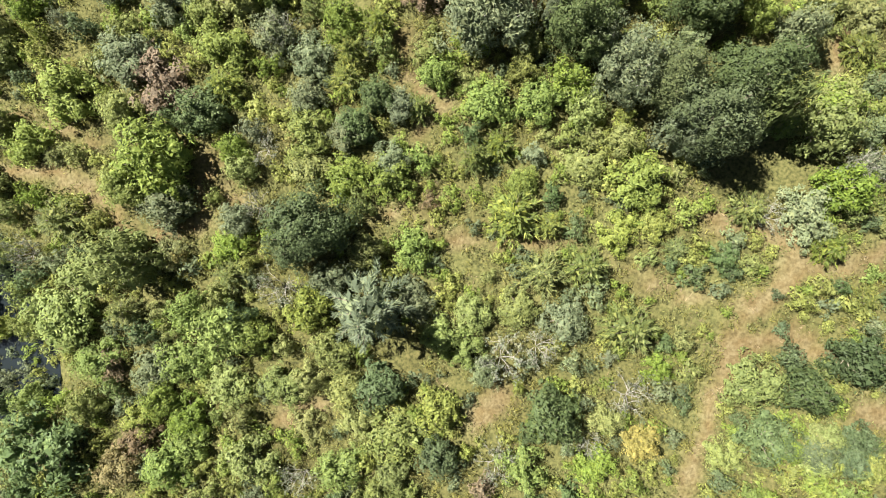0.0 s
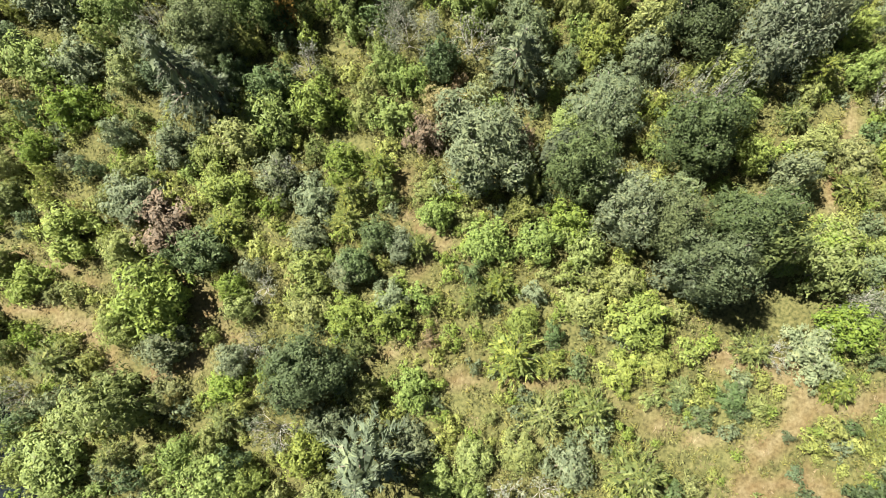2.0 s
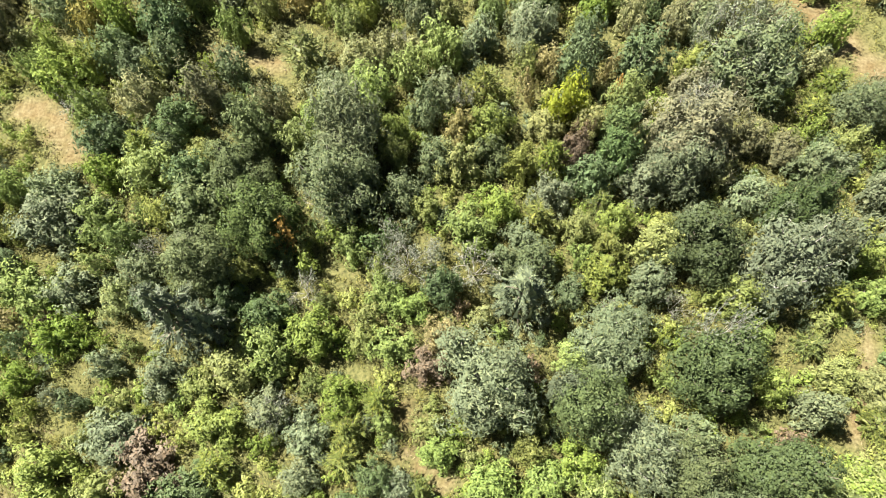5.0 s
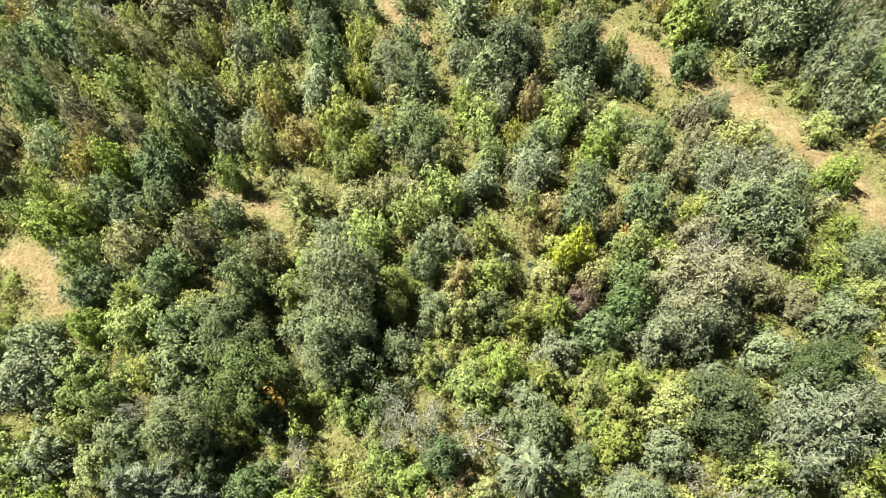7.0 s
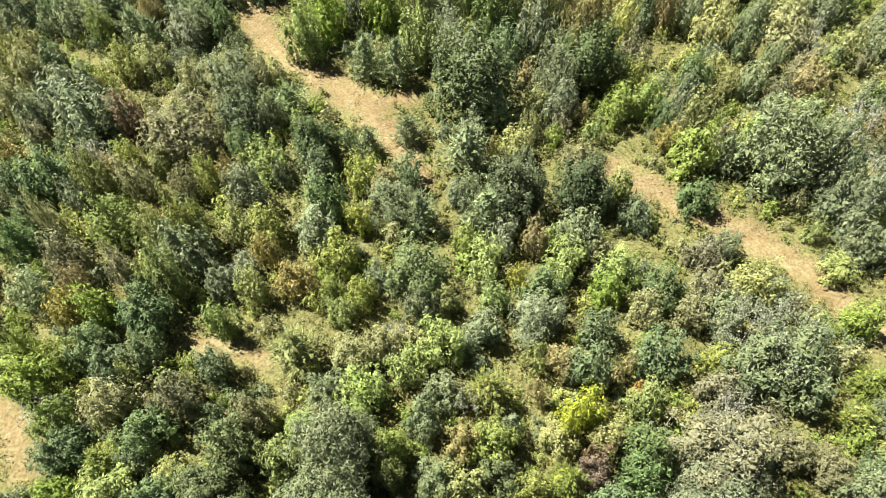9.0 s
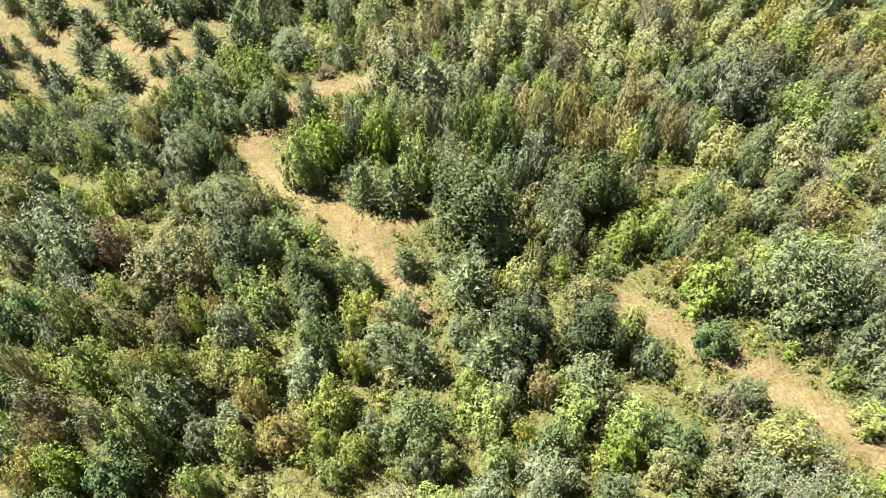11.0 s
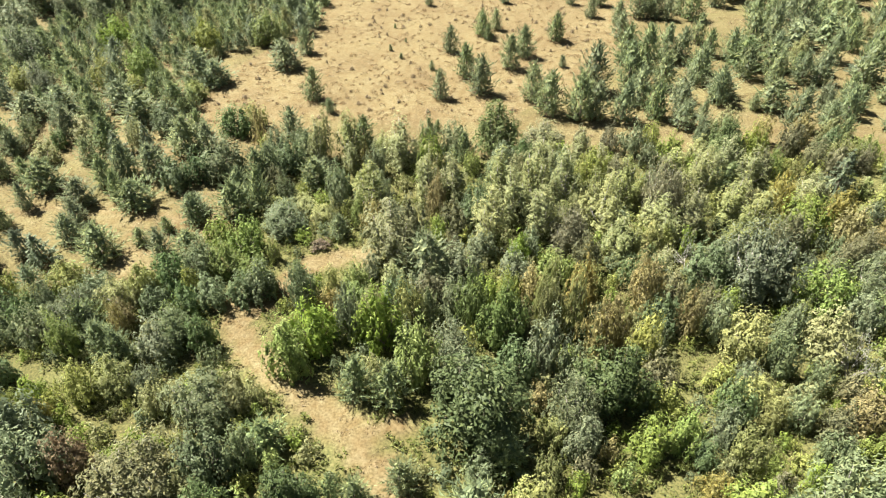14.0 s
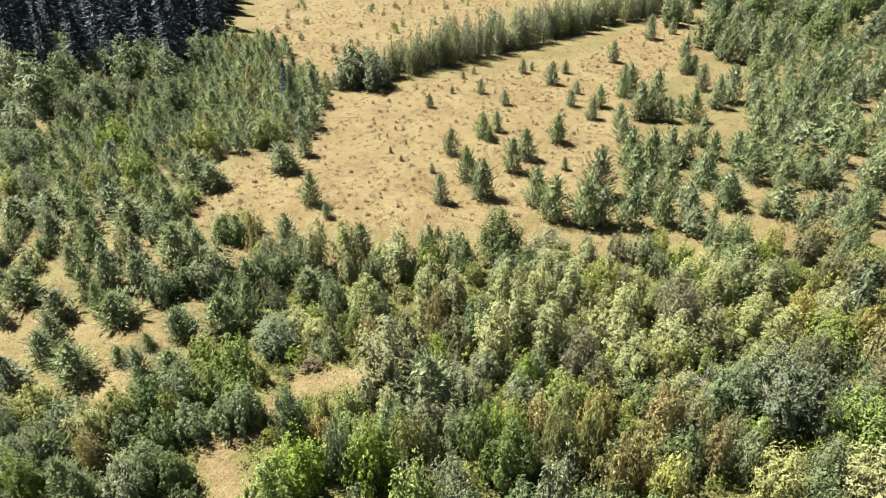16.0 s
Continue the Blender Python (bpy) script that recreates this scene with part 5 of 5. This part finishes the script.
scatter(520, lambda x, y: in_thicket(x, y), DRY, (1.5, 3.2), (0.45, 0.7), 0.48, (-75, 75, 48, 141), form="low_far")
scatter(70, lambda x, y: inside(FALLOW, x, y), [("fir_young", 2), ("shrub_brown", 2), ("shrub_green", 1)], (0.8, 3.2), (0.35, 0.6), 1.3, (-75, 40, 214, 330), form="low_far")
scatter(170, lambda x, y: inside(MEADOW, x, y), [("shrub_brown", 1)], (0.4, 0.9), (0.5, 0.9), 1.5, (-45, 80, 146, 260), form="low_far")


# the same growth goes on outside the picture
scatter(260, lambda x, y: abs(x) > 50 + 0.5 * max(0.0, y - 50) or y < -30, LOW, (3.0, 6.0), (0.45, 0.6), 0.7, (-95, 95, -70, 150), form="low_far", rim=45)


def bulk_things():
    for kind, parts in BULK.items():
        form, name, category, label = KINDS[kind]
        me = leaf_mesh("growth", np.concatenate(parts))
        me.materials[0] = LEAF[kind]
        tagged(new("uncounted_" + name, me), label, category, kind="stuff")


bulk_things()


def cover(name, count, where, material, size, height, box, label, category, slim=0.8, flat=1.6, wide=0.5, seed=3):
    """Low growth that nobody could count: leaves or blades over the ground."""
    rng = np.random.default_rng(seed)
    x0, x1, y0, y1 = box
    c, tuft = [], 22
    while len(c) < count:
        x, y = rng.uniform(x0, x1), rng.uniform(y0, y1)
        if abs(x) > 47 + 0.57 * max(0.0, y - 50):
            continue
        h = where(x, y)
        if h > 0:
            r = wide * rng.uniform(0.6, 1.4)
            d = unit(rng.normal(size=(tuft, 3)))
            d[:, 2] = np.abs(d[:, 2])
            z = gz(x, y)
            c.extend(np.array((x, y, z)) + d * np.array((r, r, height * h)) * rng.uniform(0.6, 1.1, (tuft, 1)))
    c = np.array(c)
    nrm = unit(rng.normal(size=c.shape) + np.array((0, 0, flat)))
    me = leaf_mesh(name, triangles(c, nrm, size, size * slim, rng))
    me.materials[0] = material
    return tagged(new(name, me), label, category, kind="stuff")


def weeds(x, y):
    o = open_ground(x, y)
    if o > 0.55 or hollow(x, y) or (y > 112 and plantation(x, y)):
        return 0.0
    return (1 - o) * max(0.0, 0.6 + 0.9 * noise.noise((x * 0.35, y * 0.35, 8.0)))


def grassy(x, y):
    return (0.35 if y < 140 else 0.6) if open_ground(x, y) > 0.4 or plantation(x, y) else (0.5 if noise.noise((x * 0.3, y * 0.3, 5.0)) > 0.15 and not hollow(x, y) else 0.0)


cover("bramble_scrub", 150000, weeds, BRAMBLE, 0.21, 1.4, (-46, 46, -32, 62), "tangled green bramble and low scrub", "undergrowth", 0.5, 0.9)
cover("weed_patches", 140000, weeds, WEED, 0.36, 1.3, (-46, 46, -32, 62), "yellowing weeds and ferns between the bushes", "undergrowth", 0.2, 0.35, seed=4)
cover("rank_weeds", 110000, weeds, BRAMBLE, 0.46, 1.6, (-60, 60, 62, 135), "rank green weeds between the far bushes", "undergrowth", 0.3, 0.4, seed=5)
cover("meadow_grass", 45000, lambda x, y: (0.6 + 0.8 * noise.noise((x * 0.2, y * 0.2, 9.0))) if inside(MEADOW, x, y) or inside(FALLOW, x, y) else 0.0, STRAW, 0.45, 0.35, (-75, 90, 144, 300), "golden dry meadow grass in uneven tussocks", "grass", 0.2, 0.1, 0.5, seed=8)
cover("dry_grass", 110000, grassy, STRAW, 0.34, 0.35, (-120, 130, -34, 250), "dry straw-coloured grass tufts", "grass", 0.22, 0.1, 0.9, seed=6)
